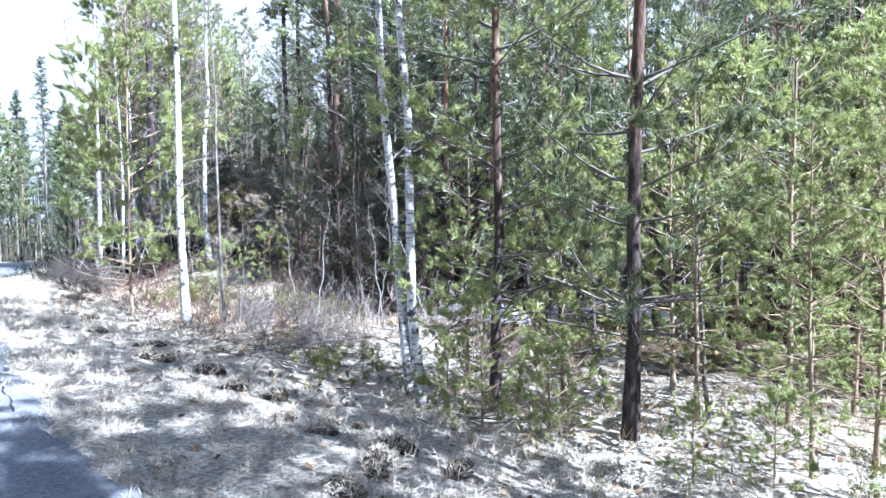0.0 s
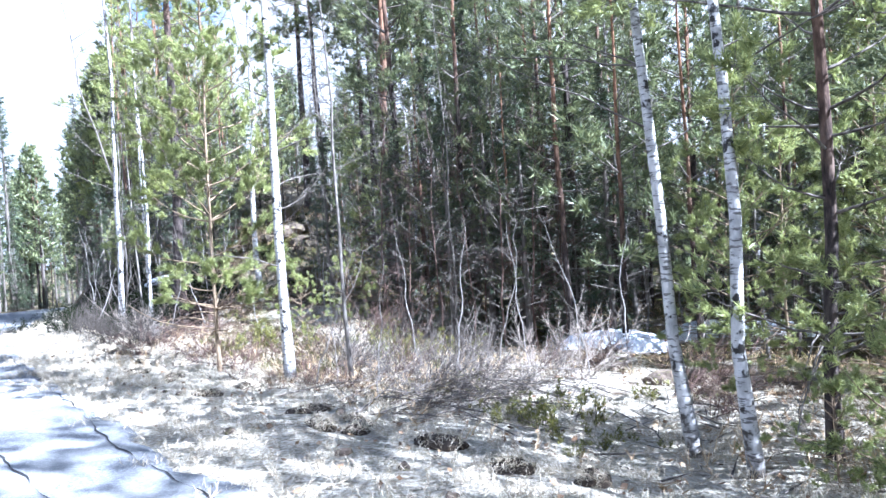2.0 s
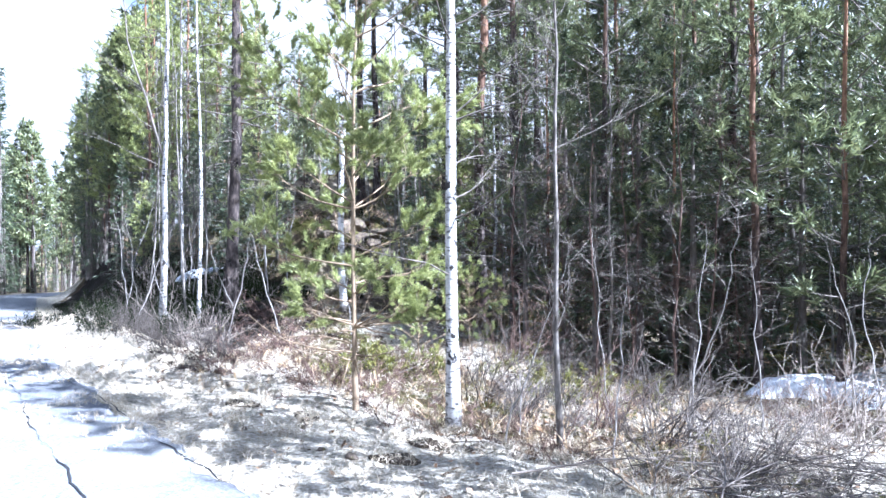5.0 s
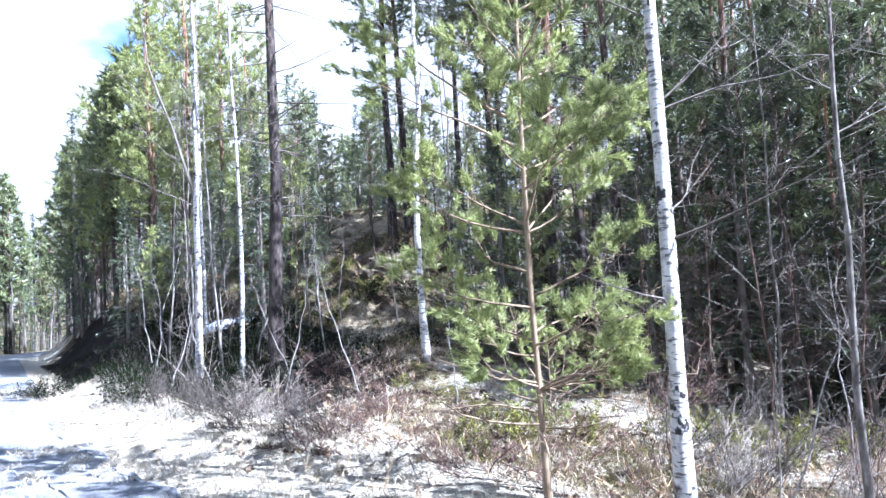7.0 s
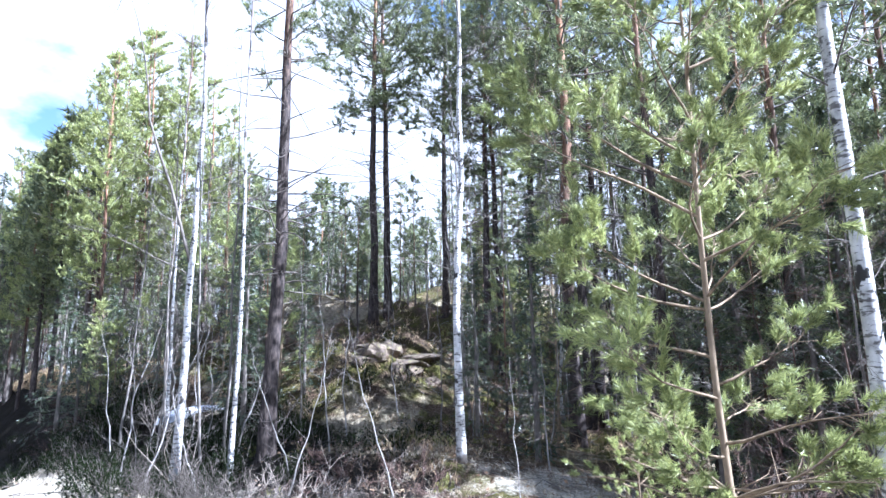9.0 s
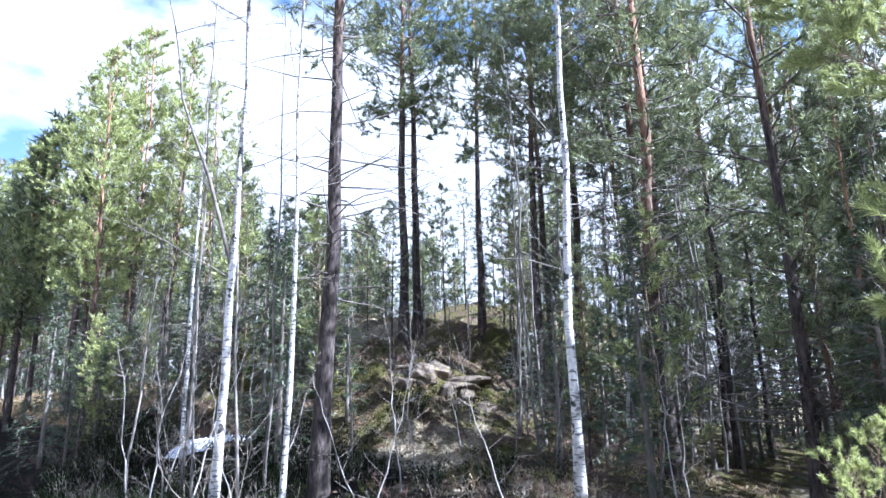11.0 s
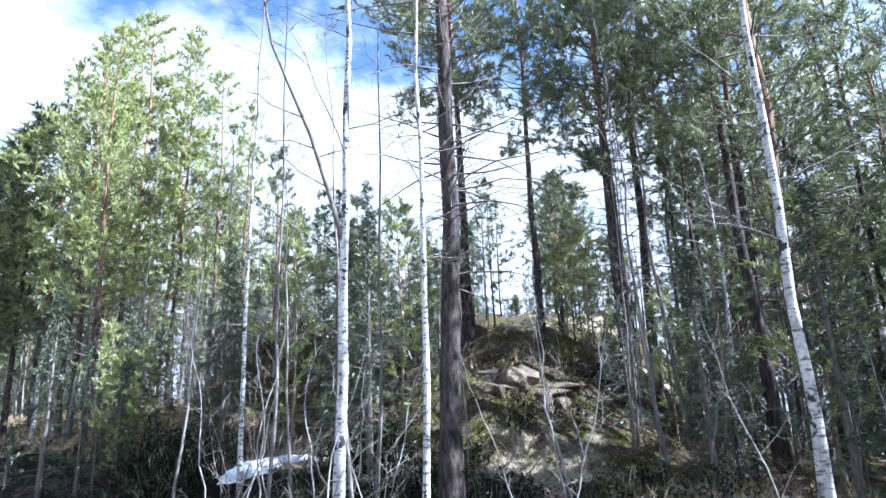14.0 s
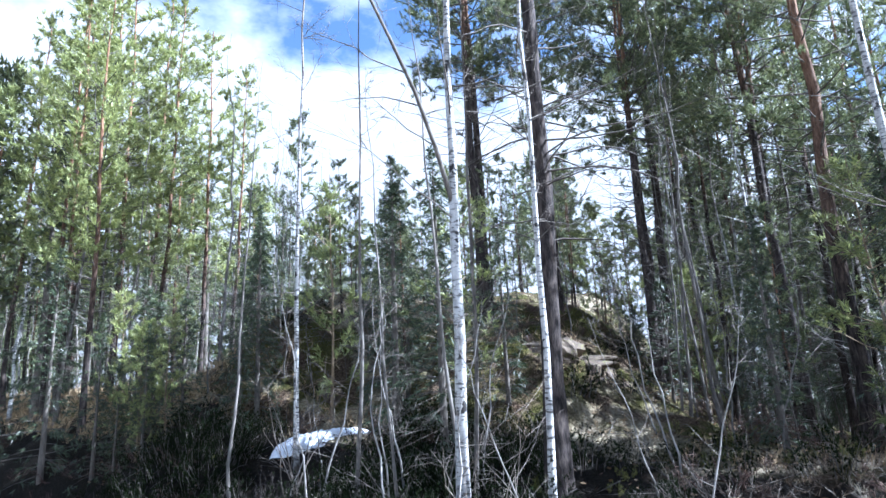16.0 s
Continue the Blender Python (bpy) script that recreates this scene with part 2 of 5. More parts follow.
def to_sd(x, y):
    return US.x * x + US.y * y, UD.x * x + UD.y * y


def smooth(a, b, v):
    t = np.clip((v - a) / (b - a), 0, 1)
    return t * t * (3 - 2 * t)


def road_edge(s):
    """d of the road's forest-side edge: it bends slowly towards the forest."""
    a = np.abs(s)
    return np.where(a < 25, 1.95 + 0.0062 * a * a, np.where(a < 62, 5.825 + 0.31 * (a - 25), 17.295 + 0.8 * (a - 62)))


def ditch_edge(s):
    """d of the line from which the hollow beside the verge is laid out."""
    return 1.5 + 0.0045 * s * s


FALL = 0.05        # the land falls gently away northwards


def road_z(s):
    return np.where(s > 0, 0.6 * (1 - np.exp(-np.maximum(s, 0) / 9.0)), 0.04 * s * np.exp(-np.abs(s) / 60))


def waves(x, y):
    """A sum of sines that stands in for the small unevenness of soil."""
    return (0.5 * np.sin(0.9 * x + 1.3) * np.sin(1.1 * y + 0.4) + 0.3 * np.sin(2.3 * x - 0.7 * y) + 0.25 * np.sin(1.9 * y + 1.1 * x + 2.0)
            + 0.14 * np.sin(4.7 * x + 1.1) * np.sin(5.3 * y + 0.3) + 0.08 * np.sin(9.1 * x + 3.3 * y) + 0.07 * np.sin(8.3 * y - 2.9 * x))


def bank_height(s):
    return 1.15 * smooth(25.0, 28.0, s) * (1 - 0.7 * smooth(46, 58, s))


def ground_z(s, d):
    s, d = np.asarray(s, float), np.asarray(d, float)
    x, y = US.x * s + UD.x * d, US.y * s + UD.y * d
    e, rz = road_edge(s), road_z(s)
    out = d - e
    z = rz - 0.03 * smooth(-0.15, 0.05, out)
    near = 1 - smooth(12, 20, s)
    z = z - (0.10 + 0.10 * (1 - smooth(6, 10, s))) * smooth(1.0, 2.6, out) * near - 0.12 * smooth(2.35, 2.9, out) * near - 0.2 * smooth(1.5, 4, out) * (1 - smooth(-4, 4, s))
    z = z + 0.09 * waves(x, y) * smooth(0.6, 3.0, out)
    # lumps of turf along the crest of the verge
    z = z + 0.07 * np.maximum(0, np.sin(2.9 * s + 1.7 * np.sin(1.3 * s)) * np.sin(5.1 * d + 2.0 * np.sin(0.9 * s))) * smooth(1.3, 2.0, out) * (1 - smooth(2.9, 3.4, out)) * (1 - smooth(20, 24, s))
    # the wooded hill behind the clearing
    apron, hill = smooth(11, 18, s) * (1 - 0.45 * smooth(27, 31, s)), smooth(17, 22, s) * (1 - 0.62 * smooth(26.5, 31, s))
    back = d - 1.4 * smooth(22.5, 24.5, s) + 0.5 * np.sin(0.9 * s) * np.sin(0.35 * s + 1)
    rise = 0.35 * smooth(22, 25, s) * smooth(6, 9, d) + apron * 0.95 * smooth(4.0, 8.5, d) + hill * (2.1 * smooth(9.3, 12.3, back) + 1.5 * smooth(12.5, 17, d) + 2.2 * smooth(18, 27, d))
    rise = rise + (1 - hill) * 1.0 * smooth(9, 30, d)
    rise = rise + hill * 0.16 * waves(1.7 * x, 1.7 * y) * smooth(10, 13, d)
    rise = rise + hill * 0.30 * (smooth(0.35, 0.65, np.mod(back * 0.75 + 0.35 * np.sin(1.3 * s) + 0.2 * np.sin(3.1 * s), 1.0)) - 0.5) * smooth(9.5, 11, d) * (1 - smooth(18, 20, d))
    z = z + rise * np.where(s > 24, smooth(1.2, 5.0, out), 1.0)
    z = z + 0.32 * np.exp(-((s - 24.7) ** 2 + (d - 10.2) ** 2) / 3.0)
    # a pale grassy mound at the back of the hollow
    z = z + 0.4 * np.exp(-((s - 12.9) ** 2 + (d - 8.2) ** 2) / 0.9)
    # the hollow, then the steep bank beside the bend
    in_hollow = d - ditch_edge(s)
    z = z - 0.5 * smooth(15, 18, s) * (1 - smooth(24, 27, s)) * smooth(2.4, 3.2, in_hollow) * (1 - smooth(4.0, 5.8, in_hollow))
    brow = out + 0.35 * np.sin(0.8 * s) + 0.2 * np.sin(2.1 * s + 1)
    z = z + bank_height(s) * smooth(0.7, 4.0, brow) * (1 - 0.75 * smooth(7, 14, out))
    # a low shoulder on the other side of the road, then level woodland
    other = -6.6 - d
    z = z + 0.25 * smooth(0.0, 3.0, other) + 0.1 * waves(x, y) * smooth(0.6, 3, other)
    return z - FALL * np.clip(y, -60, 90)


def ground_at(x, y):
    return float(ground_z(*to_sd(x, y)))


# ---- mesh builders ----
def link_mesh(name, verts, tris, mat, parent=None, label="", flat=False):
    me = bpy.data.meshes.new(name)
    verts, tris = np.asarray(verts, np.float32), np.asarray(tris, np.int32)
    me.vertices.add(len(verts))
    me.vertices.foreach_set("co", verts.ravel())
    me.loops.add(tris.size)
    me.loops.foreach_set("vertex_index", tris.ravel())
    me.polygons.add(len(tris))
    me.polygons.foreach_set("loop_start", np.arange(0, tris.size, 3, dtype=np.int32))
    me.polygons.foreach_set("use_smooth", np.full(len(tris), not flat))
    me.materials.append(mat)
    me.update(calc_edges=True)
    ob = new(name, me)
    ob.parent = parent
    return tagged(ob, label) if label else ob


class Sticks:
    """Collects round tapering sticks into one mesh."""

    def __init__(self):
        self.v, self.t, self.n = [], [], 0

    def tube(self, pts, radii, sides=5):
        pts = np.asarray(pts, float)
        k = len(pts)
        tang = np.gradient(pts, axis=0)
        tang /= np.linalg.norm(tang, axis=1)[:, None] + 1e-9
        ref = np.array([0.0, 0, 1]) if abs(tang[0, 2]) < 0.8 else np.array([1.0, 0, 0])
        a = np.cross(tang, ref)
        a /= np.linalg.norm(a, axis=1)[:, None] + 1e-9
        b = np.cross(tang, a)
        ang = np.arange(sides) * 2 * math.pi / sides
        ring = a[:, None] * np.cos(ang)[None, :, None] + b[:, None] * np.sin(ang)[None, :, None]
        vs = pts[:, None] + ring * np.asarray(radii, float)[:, None, None]
        i = np.arange(k - 1)[:, None] * sides
        j = np.arange(sides)[None]
        jn = (j + 1) % sides
        q = np.stack([i + j, i + jn, i + sides + jn, i + sides + j], -1).reshape(-1, 4) + self.n
        self.v.append(vs.reshape(-1, 3))
        self.t.append(np.concatenate([q[:, [0, 1, 2]], q[:, [0, 2, 3]]]))
        self.n += k * sides

    def sliver(self, a, b, w):
        """A very thin twig: a three-sided spike."""
        a, b = np.asarray(a, float), np.asarray(b, float)
        t = b - a
        r = np.cross(t, (0.3, 0.5, 0.8))
        r *= w / (np.linalg.norm(r) + 1e-9)
        u = np.cross(t, r)
        u *= w / (np.linalg.norm(u) + 1e-9)
        self.v.append(np.stack([a + r, a - 0.5 * r + 0.87 * u, a - 0.5 * r - 0.87 * u, b]))
        self.t.append(np.array([[0, 1, 3], [1, 2, 3], [2, 0, 3]]) + self.n)
        self.n += 4

    def done(self, name, mat, parent=None, label=""):
        return link_mesh(name, np.concatenate(self.v), np.concatenate(self.t), mat, parent, label)


def spikes(centres, ways, rng, per, length, width, spread, droop=0.0):
    """Needle brushes: per blades round each centre, leaning along its way."""
    n = len(centres)
    c = np.repeat(centres, per, 0)
    w = np.repeat(ways, per, 0)
    r = rng.normal(size=(n * per, 3))
    r -= w * np.sum(r * w, 1)[:, None]
    r /= np.linalg.norm(r, axis=1)[:, None] + 1e-9
    k = rng.uniform(0.25, 1.0, (n * per, 1)) * spread
    d = w * np.sqrt(np.maximum(1 - k * k, 0.02)) + r * k
    d[:, 2] -= droop
    ln = length * rng.uniform(0.7, 1.15, (n * per, 1))
    base = c + w * length * rng.uniform(-0.7, 0.5, (n * per, 1))
    side = np.cross(d, rng.normal(size=(n * per, 3)))
    side *= width / (np.linalg.norm(side, axis=1)[:, None] + 1e-9)
    v = np.stack([base - side, base + side, base + d * ln], 1).reshape(-1, 3)
    return v, np.arange(n * per * 3).reshape(-1, 3)


def bent(a, way, length, rng, k=6, wob=0.12, rise=0.0):
    """Points of a limb that wanders a little and bends up (rise) or down."""
    way = np.asarray(way, float)
    pts = [np.asarray(a, float)]
    w = way / np.linalg.norm(way)
    for i in range(k):
        w = w + rng.normal(size=3) * wob + np.array([0, 0, rise / k])
        w /= np.linalg.norm(w)
        pts.append(pts[-1] + w * length / k)
    return np.array(pts)


def trunk_line(height, rng, lean=(0, 0), wob=0.03, k=12):
    z = np.linspace(0, 1, k + 1)
    off = np.cumsum(rng.normal(size=(k + 1, 2)) * wob * height / 12, 0)
    off -= off[0]
    p = np.zeros((k + 1, 3))
    p[:, :2] = off + np.outer(z * height, lean)
    p[:, 2] = z * height - 0.15 * (z == 0)
    return p


def on_line(p, z):
    return np.array([np.interp(z, p[:, 2], p[:, i]) for i in range(3)])


def horizontal(a, up=0.0):
    return np.array([math.cos(a), math.sin(a), up])


def limbs_of(root, mat, limbs, apart):
    """Limbs as parts of their own on a tree that stands near, or joined on a tree deep in the wood."""
    if apart:
        return [l.done("branch", mat, root) for l in limbs]
    st = Sticks()
    for l in limbs:
        for v, t in zip(l.v, l.t):
            st.v.append(v), st.t.append(t + st.n)
        st.n += l.n
    tagged(st.done("branchwork", mat, root), kind="stuff")


def pine(name, seed, height, radius, low, crown_low, reach, tufts, per, nlen, nwid, lean=(0, 0), needle=None, bark=None, dead=14, whorl=0.55, tip=0.35, apart=False, seg=6, sides=4, split=False, tipped=False):
    """A pine: trunk, dead lower branches and living branches with needle brushes."""
    rng = np.random.default_rng(seed)
    root = new(name)
    root["tall"] = height
    line = trunk_line(height, rng, lean)
    zr = np.linspace(0, 1, len(line))
    rad = radius * (1 - 0.86 * zr ** 1.1)
    rad[0] *= 1.35
    st = Sticks()
    st.tube(line, rad, 9)
    st.done("trunk", bark or PINE, root)
    limbs = []
    for i in range(dead):
        st = Sticks()
        z = rng.uniform(low, max(crown_low, low + 0.5))
        a = rng.uniform(0, 6.28)
        p = bent(on_line(line, z), horizontal(a, rng.uniform(-0.1, 0.45)), rng.uniform(0.35, 1.0) * reach, rng, 5, 0.12, -0.2)
        st.tube(p if apart else p[::5], np.linspace(0.010 + 0.05 * radius, 0.003, 6 if apart else 2), 4 if apart else 3)
        for j in range(5 if apart else 3):
            q = p[rng.integers(2, 6)]
            st.sliver(q, q + rng.normal(size=3) * 0.16 * reach, 0.003)
        limbs.append(st)
    cen, way = [], []
    z = crown_low
    a = rng.uniform(0, 6.28)
    spans = []
    while z < height * 0.985:
        f = (z - crown_low) / max(height - crown_low, 0.1)
        prof = (0.6 + 0.9 * f) if f < 0.35 else (0.9 * (1 - f) / 0.65 + 0.14)
        for i in range(rng.integers(3, 6)):
            a += 2.4 + rng.normal() * 0.3
            ln = reach * prof * rng.uniform(0.6, 1.15)
            st = Sticks()
            p = bent(on_line(line, min(z + rng.uniform(-0.2, 0.2), height)), horizontal(a, 0.1 + 0.7 * f), ln, rng, seg, 0.1, 0.35)
            st.tube(p, np.linspace(0.006 + 0.04 * radius + 0.006 * ln, 0.003, seg + 1), sides)
            spans.append((p, ln, st))
            limbs.append(st)
        z += whorl * rng.uniform(0.75, 1.25)
    total = sum(l for _, l, _ in spans)
    rows = []
    for p, ln, st in spans:
        rows.append(len(cen))
        m = max(2, int(tufts * ln / total / 4))
        for j in range(m):
            # a side twig that carries a row of needle brushes
            t = 1 - rng.uniform(0, 1) ** (2.2 if tipped else 1.2) * (0.6 if tipped else 0.75)
            i = min(int(t * seg), seg - 1)
            q = p[i] + (p[i + 1] - p[i]) * (t * seg - i)
            w = p[i + 1] - p[i]
            w = w / np.linalg.norm(w)
            off = rng.normal(size=3)
            off -= w * off.dot(w)
            off[2] = 0.45 * off[2] + 0.15
            off /= np.linalg.norm(off) + 1e-6
            span = rng.uniform(0.35, 1.0) * tip * (0.5 + 0.6 * ln)
            d = off * 0.8 + w * 0.7
            d /= np.linalg.norm(d)
            e = q + d * span
            if sides > 3:
                st.sliver(q, e, 0.004)
            for g in range(4):
                c = q + (e - q) * (0.78 + 0.09 * g if tipped else 0.35 + 0.22 * g) + rng.normal(size=3) * 0.22 * nlen
                u = d + rng.normal(size=3) * 0.35 + np.array([0, 0, 0.25])
                cen.append(c), way.append(u / np.linalg.norm(u))
    made = limbs_of(root, SAPLING_BARK if bark is SAPLING_BARK else DEAD_TWIG, limbs, apart)
    if split:
        for i, (lo, hi) in enumerate(zip(rows, rows[1:] + [len(cen)])):
            v, t = spikes(np.array(cen[lo:hi]), np.array(way[lo:hi]), rng, per, nlen, nwid, 0.95)
            tagged(link_mesh("needles", v, t, needle or NEEDLE, made[dead + i], flat=True), kind="stuff")
        return root
    v, t = spikes(np.array(cen), np.array(way), rng, per, nlen, nwid, 0.95)
    tagged(link_mesh("crown", v, t, needle or NEEDLE, root, flat=True), kind="stuff")
    return root


def spruce(name, seed, height, reach, per_branch=9, needle=None):
    rng = np.random.default_rng(seed)
    root = new(name)
    root["tall"] = height
    line = trunk_line(height, rng, wob=0.01)
    st = Sticks()
    st.tube(line, 0.013 * height * (1 - 0.95 * np.linspace(0, 1, len(line))) + 0.004, 7)
    st.done("trunk", DEAD_TWIG, root)
    cen, way = [], []
    limbs = []
    z, a = 0.05 * height, 0.0
    while z < height * 0.99:
        for i in range(4):
            zz = min(z + rng.uniform(-0.03, 0.03) * height, height)
            f = zz / height
            a += 2.4 + rng.normal() * 0.4
            ln = reach * (1 - f) ** 0.85 * rng.uniform(0.55, 1.15) + 0.05
            st = Sticks()
            p = bent(on_line(line, zz), horizontal(a, 0.05 + 0.5 * f), ln, rng, 4, 0.08, -0.5 + 0.7 * f)
            st.tube(p[::2], np.linspace(0.010, 0.003, 3), 3)
            limbs.append(st)
            for j in range(per_branch):
                t = rng.uniform(0.1, 1)
                k = min(int(t * 4), 3)
                q = p[k] + (p[k + 1] - p[k]) * (t * 4 - k)
                w = (p[k + 1] - p[k]) / np.linalg.norm(p[k + 1] - p[k])
                s = np.cross(w, (0, 0, 1)) * rng.choice((-1, 1))
                e = q + s * rng.uniform(0, 0.4) * ln * (1.1 - t) + np.array([0, 0, rng.uniform(-0.03, 0.01) * height])
                d = w + s * 0.8 + np.array([0, 0, -0.35])
                cen.append(e), way.append(d / np.linalg.norm(d))
        z += 0.042 * height * rng.uniform(0.8, 1.2)
    limbs_of(root, DEAD_TWIG, limbs, False)
    v, t = spikes(np.array(cen), np.array(way), rng, 8, 0.017 * height + 0.05, 0.006 + 0.0009 * height, 0.9, 0.2)
    tagged(link_mesh("crown", v, t, needle or NEEDLE_SPRUCE, root, flat=True), kind="stuff")
    return root


def birch(name, seed, height, radius, first, reach, limbs=26, twigs=9, lean=(0, 0), wob=0.03, bark=None, fork=0.0, twig_mat=None, apart=False):
    """A bare deciduous tree: trunk, limbs and fine twigs."""
    rng = np.random.default_rng(seed)
    root = new(name)
    root["tall"] = height
    line = trunk_line(height, rng, lean, wob)
    zr = np.linspace(0, 1, len(line))
    rad = radius * (1 - 0.9 * zr ** 0.9)
    rad[0] *= 1.3
    st = Sticks()
    st.tube(line, rad, 10)
    lines = [line]
    if fork:
        b = on_line(line, fork)
        p = bent(b, (-0.26, 0.06, 1), (height - fork) * 0.62, rng, 8, 0.06, 0.1)
        limb = Sticks()
        limb.tube(p, np.linspace(np.interp(fork, line[:, 2], rad) * 0.6, 0.006, 9), 8)
        limb.done("limb", DEAD_TWIG, root, "grey-barked side limb")
        lines.append(p)
    st.done("trunk", bark or BIRCH, root)
    made = []
    for i in range(limbs):
        st = Sticks()
        l = lines[i % len(lines)]
        z = rng.uniform(max(first, l[0, 2]), height * 0.97)
        f = (z - first) / (height - first + 0.01)
        a = rng.uniform(0, 6.28)
        ln = reach * (1.05 - 0.75 * f) * rng.uniform(0.5, 1.1)
        p = bent(on_line(l, min(z, l[-1, 2])), horizontal(a, rng.uniform(0.15, 0.8)), ln, rng, 6, 0.13, 0.15)
        st.tube(p if apart else p[::3], np.linspace(0.004 + 0.10 * radius * (1 - 0.6 * f), 0.002, 7 if apart else 3), 4 if apart else 3)
        for j in range(twigs):
            q = p[rng.integers(1, 7)]
            w = (p[-1] - p[0]) / ln + rng.normal(size=3) * 0.6
            e = q + w * rng.uniform(0.12, 0.45) * (0.35 + 0.5 * ln)
            st.sliver(q, e, 0.0035)
            for m in range(3 if apart else 2):
                g = q + (e - q) * rng.uniform(0.3, 0.9)
                st.sliver(g, g + (e - q) * 0.4 + rng.normal(size=3) * 0.1, 0.0025)
        made.append(st)
    limbs_of(root, twig_mat or DEAD_TWIG, made, apart)
    return root


def bare_shrub(name, seed, height, spread, stems, mat, twigs=7, thick=0.009, lean=(0, 0)):
    """A leafless bush: stems fan out of one foot and split into twigs."""
    rng = np.random.default_rng(seed)
    root = new(name)
    for i in range(stems):
        st = Sticks()
        a = rng.uniform(0, 6.28)
        out = rng.uniform(0.15, 1.0) * spread / height
        w = np.array([math.cos(a) * out + lean[0], math.sin(a) * out + lean[1], 1.0])
        p = bent((rng.normal() * 0.12 * spread, rng.normal() * 0.12 * spread, -0.05), w, height * rng.uniform(0.5, 1.15), rng, 6, 0.16, -0.2)
        st.tube(p, np.linspace(thick * rng.uniform(0.6, 1.3), 0.0025, 7), 4)
        for j in range(twigs):
            q = p[rng.integers(2, 7)]
            d = (p[-1] - p[0]) / np.linalg.norm(p[-1] - p[0]) + rng.normal(size=3) * 0.55
            e = q + d * rng.uniform(0.12, 0.4) * height * 0.6
            st.sliver(q, e, 0.004)
            g = q + (e - q) * 0.5
            st.sliver(g, g + (e - q) * 0.5 + rng.normal(size=3) * 0.06, 0.003)
        st.done("stem", mat, root)
    return root


def leafy_shrub(name, seed, height, spread, clumps, mat, per=10, nlen=0.07, nwid=0.009):
    """A low evergreen bush: upright stems clad in small leaves."""
    rng = np.random.default_rng(seed)
    root = new(name)
    st = Sticks()
    cen, way = [], []
    stems = max(6, clumps // 14)
    for i in range(stems):
        a = rng.uniform(0, 6.28)
        o = rng.uniform(0, 1) ** 0.6 * spread
        w = np.array([math.cos(a) * 0.4, math.sin(a) * 0.4, 1.0])
        h = height * (1 - 0.45 * (o / spread) ** 2) * rng.uniform(0.6, 1.15)
        p = bent((math.cos(a) * o * 0.7, math.sin(a) * o * 0.7, -0.04), w, h, rng, 5, 0.12)
        st.tube(p, np.linspace(0.01, 0.003, 6), 3)
        for j in range(clumps // stems):
            q = p[rng.integers(1, 6)] + rng.normal(size=3) * 0.09 * spread
            cen.append(q), way.append((w + rng.normal(size=3) * 0.6))
    tagged(st.done("stemwork", DEAD_TWIG, root), kind="stuff")
    way = np.array(way)
    way /= np.linalg.norm(way, axis=1)[:, None]
    v, t = spikes(np.array(cen), way, rng, per, nlen, nwid, 0.95)
    tagged(link_mesh("leafage", v, t, mat, root, flat=True), kind="stuff")
    return root

# ---- ground, road ----
def graded(lo, hi, step, end):
    fine = list(np.arange(lo, hi, step))
    up, down, g = [], [], step
    v = hi
    while v < end:
        up.append(v)
        g *= 1.16
        v += g
    v, g = lo, step
    while v > -end:
        g *= 1.16
        v -= g
        down.append(v)
    return np.array(down[::-1] + fine + up + [end])


def build_ground():
    S, D = graded(-8, 44, 0.28, 1800), graded(-4, 26, 0.25, 1800)
    ss, dd = np.meshgrid(S, D, indexing="ij")
    zz = ground_z(ss, dd)
    out = dd - road_edge(ss)
    zz = np.where((out < -0.1) & (out > -7.6), zz - 0.05, zz)
    v = np.stack([US.x * ss + UD.x * dd, US.y * ss + UD.y * dd, zz], -1).reshape(-1, 3)
    n = len(D)
    i = (np.arange(len(S) - 1)[:, None] * n + np.arange(n - 1)[None]).ravel()
    q = np.stack([i, i + n, i + n + 1, i + 1], -1)
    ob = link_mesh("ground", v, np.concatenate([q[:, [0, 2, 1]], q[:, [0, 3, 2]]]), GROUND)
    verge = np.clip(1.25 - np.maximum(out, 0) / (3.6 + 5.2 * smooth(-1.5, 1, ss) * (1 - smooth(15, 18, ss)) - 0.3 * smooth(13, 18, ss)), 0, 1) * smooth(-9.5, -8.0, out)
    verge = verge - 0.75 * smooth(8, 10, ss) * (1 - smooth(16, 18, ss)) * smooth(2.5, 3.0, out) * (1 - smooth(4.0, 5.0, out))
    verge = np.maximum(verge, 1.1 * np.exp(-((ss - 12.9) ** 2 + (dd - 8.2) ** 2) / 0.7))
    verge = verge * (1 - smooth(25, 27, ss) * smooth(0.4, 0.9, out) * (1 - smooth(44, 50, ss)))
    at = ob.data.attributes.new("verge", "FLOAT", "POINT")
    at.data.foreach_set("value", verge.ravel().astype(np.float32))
    # where the soil colour carries painted shade: hollow, bank face, under bushes
    in_hollow = dd - ditch_edge(ss)
    shaded_soil = smooth(14.5, 17.5, ss) * (1 - smooth(25, 27, ss)) * smooth(2.3, 2.8, in_hollow) * (1 - smooth(4.4, 6.4, in_hollow))
    shaded_soil = np.maximum(shaded_soil, 1.2 * smooth(24.0, 26.0, ss) * (1 - smooth(44, 50, ss)) * smooth(0.5, 0.9, out) * (1 - smooth(3.9, 4.5, out)))
    shaded_soil = np.maximum(shaded_soil, 1.25 * smooth(18.5, 20.5, ss) * (1 - smooth(28.5, 30.5, ss)) * smooth(0.9, 1.5, out) * (1 - smooth(9.0, 11.0, dd)))
    at = ob.data.attributes.new("shaded_soil", "FLOAT", "POINT")
    at.data.foreach_set("value", shaded_soil.ravel().astype(np.float32))
    return tagged(ob, "uneven forest ground with dry straw, moss and leaf litter", "ground", kind="structure")


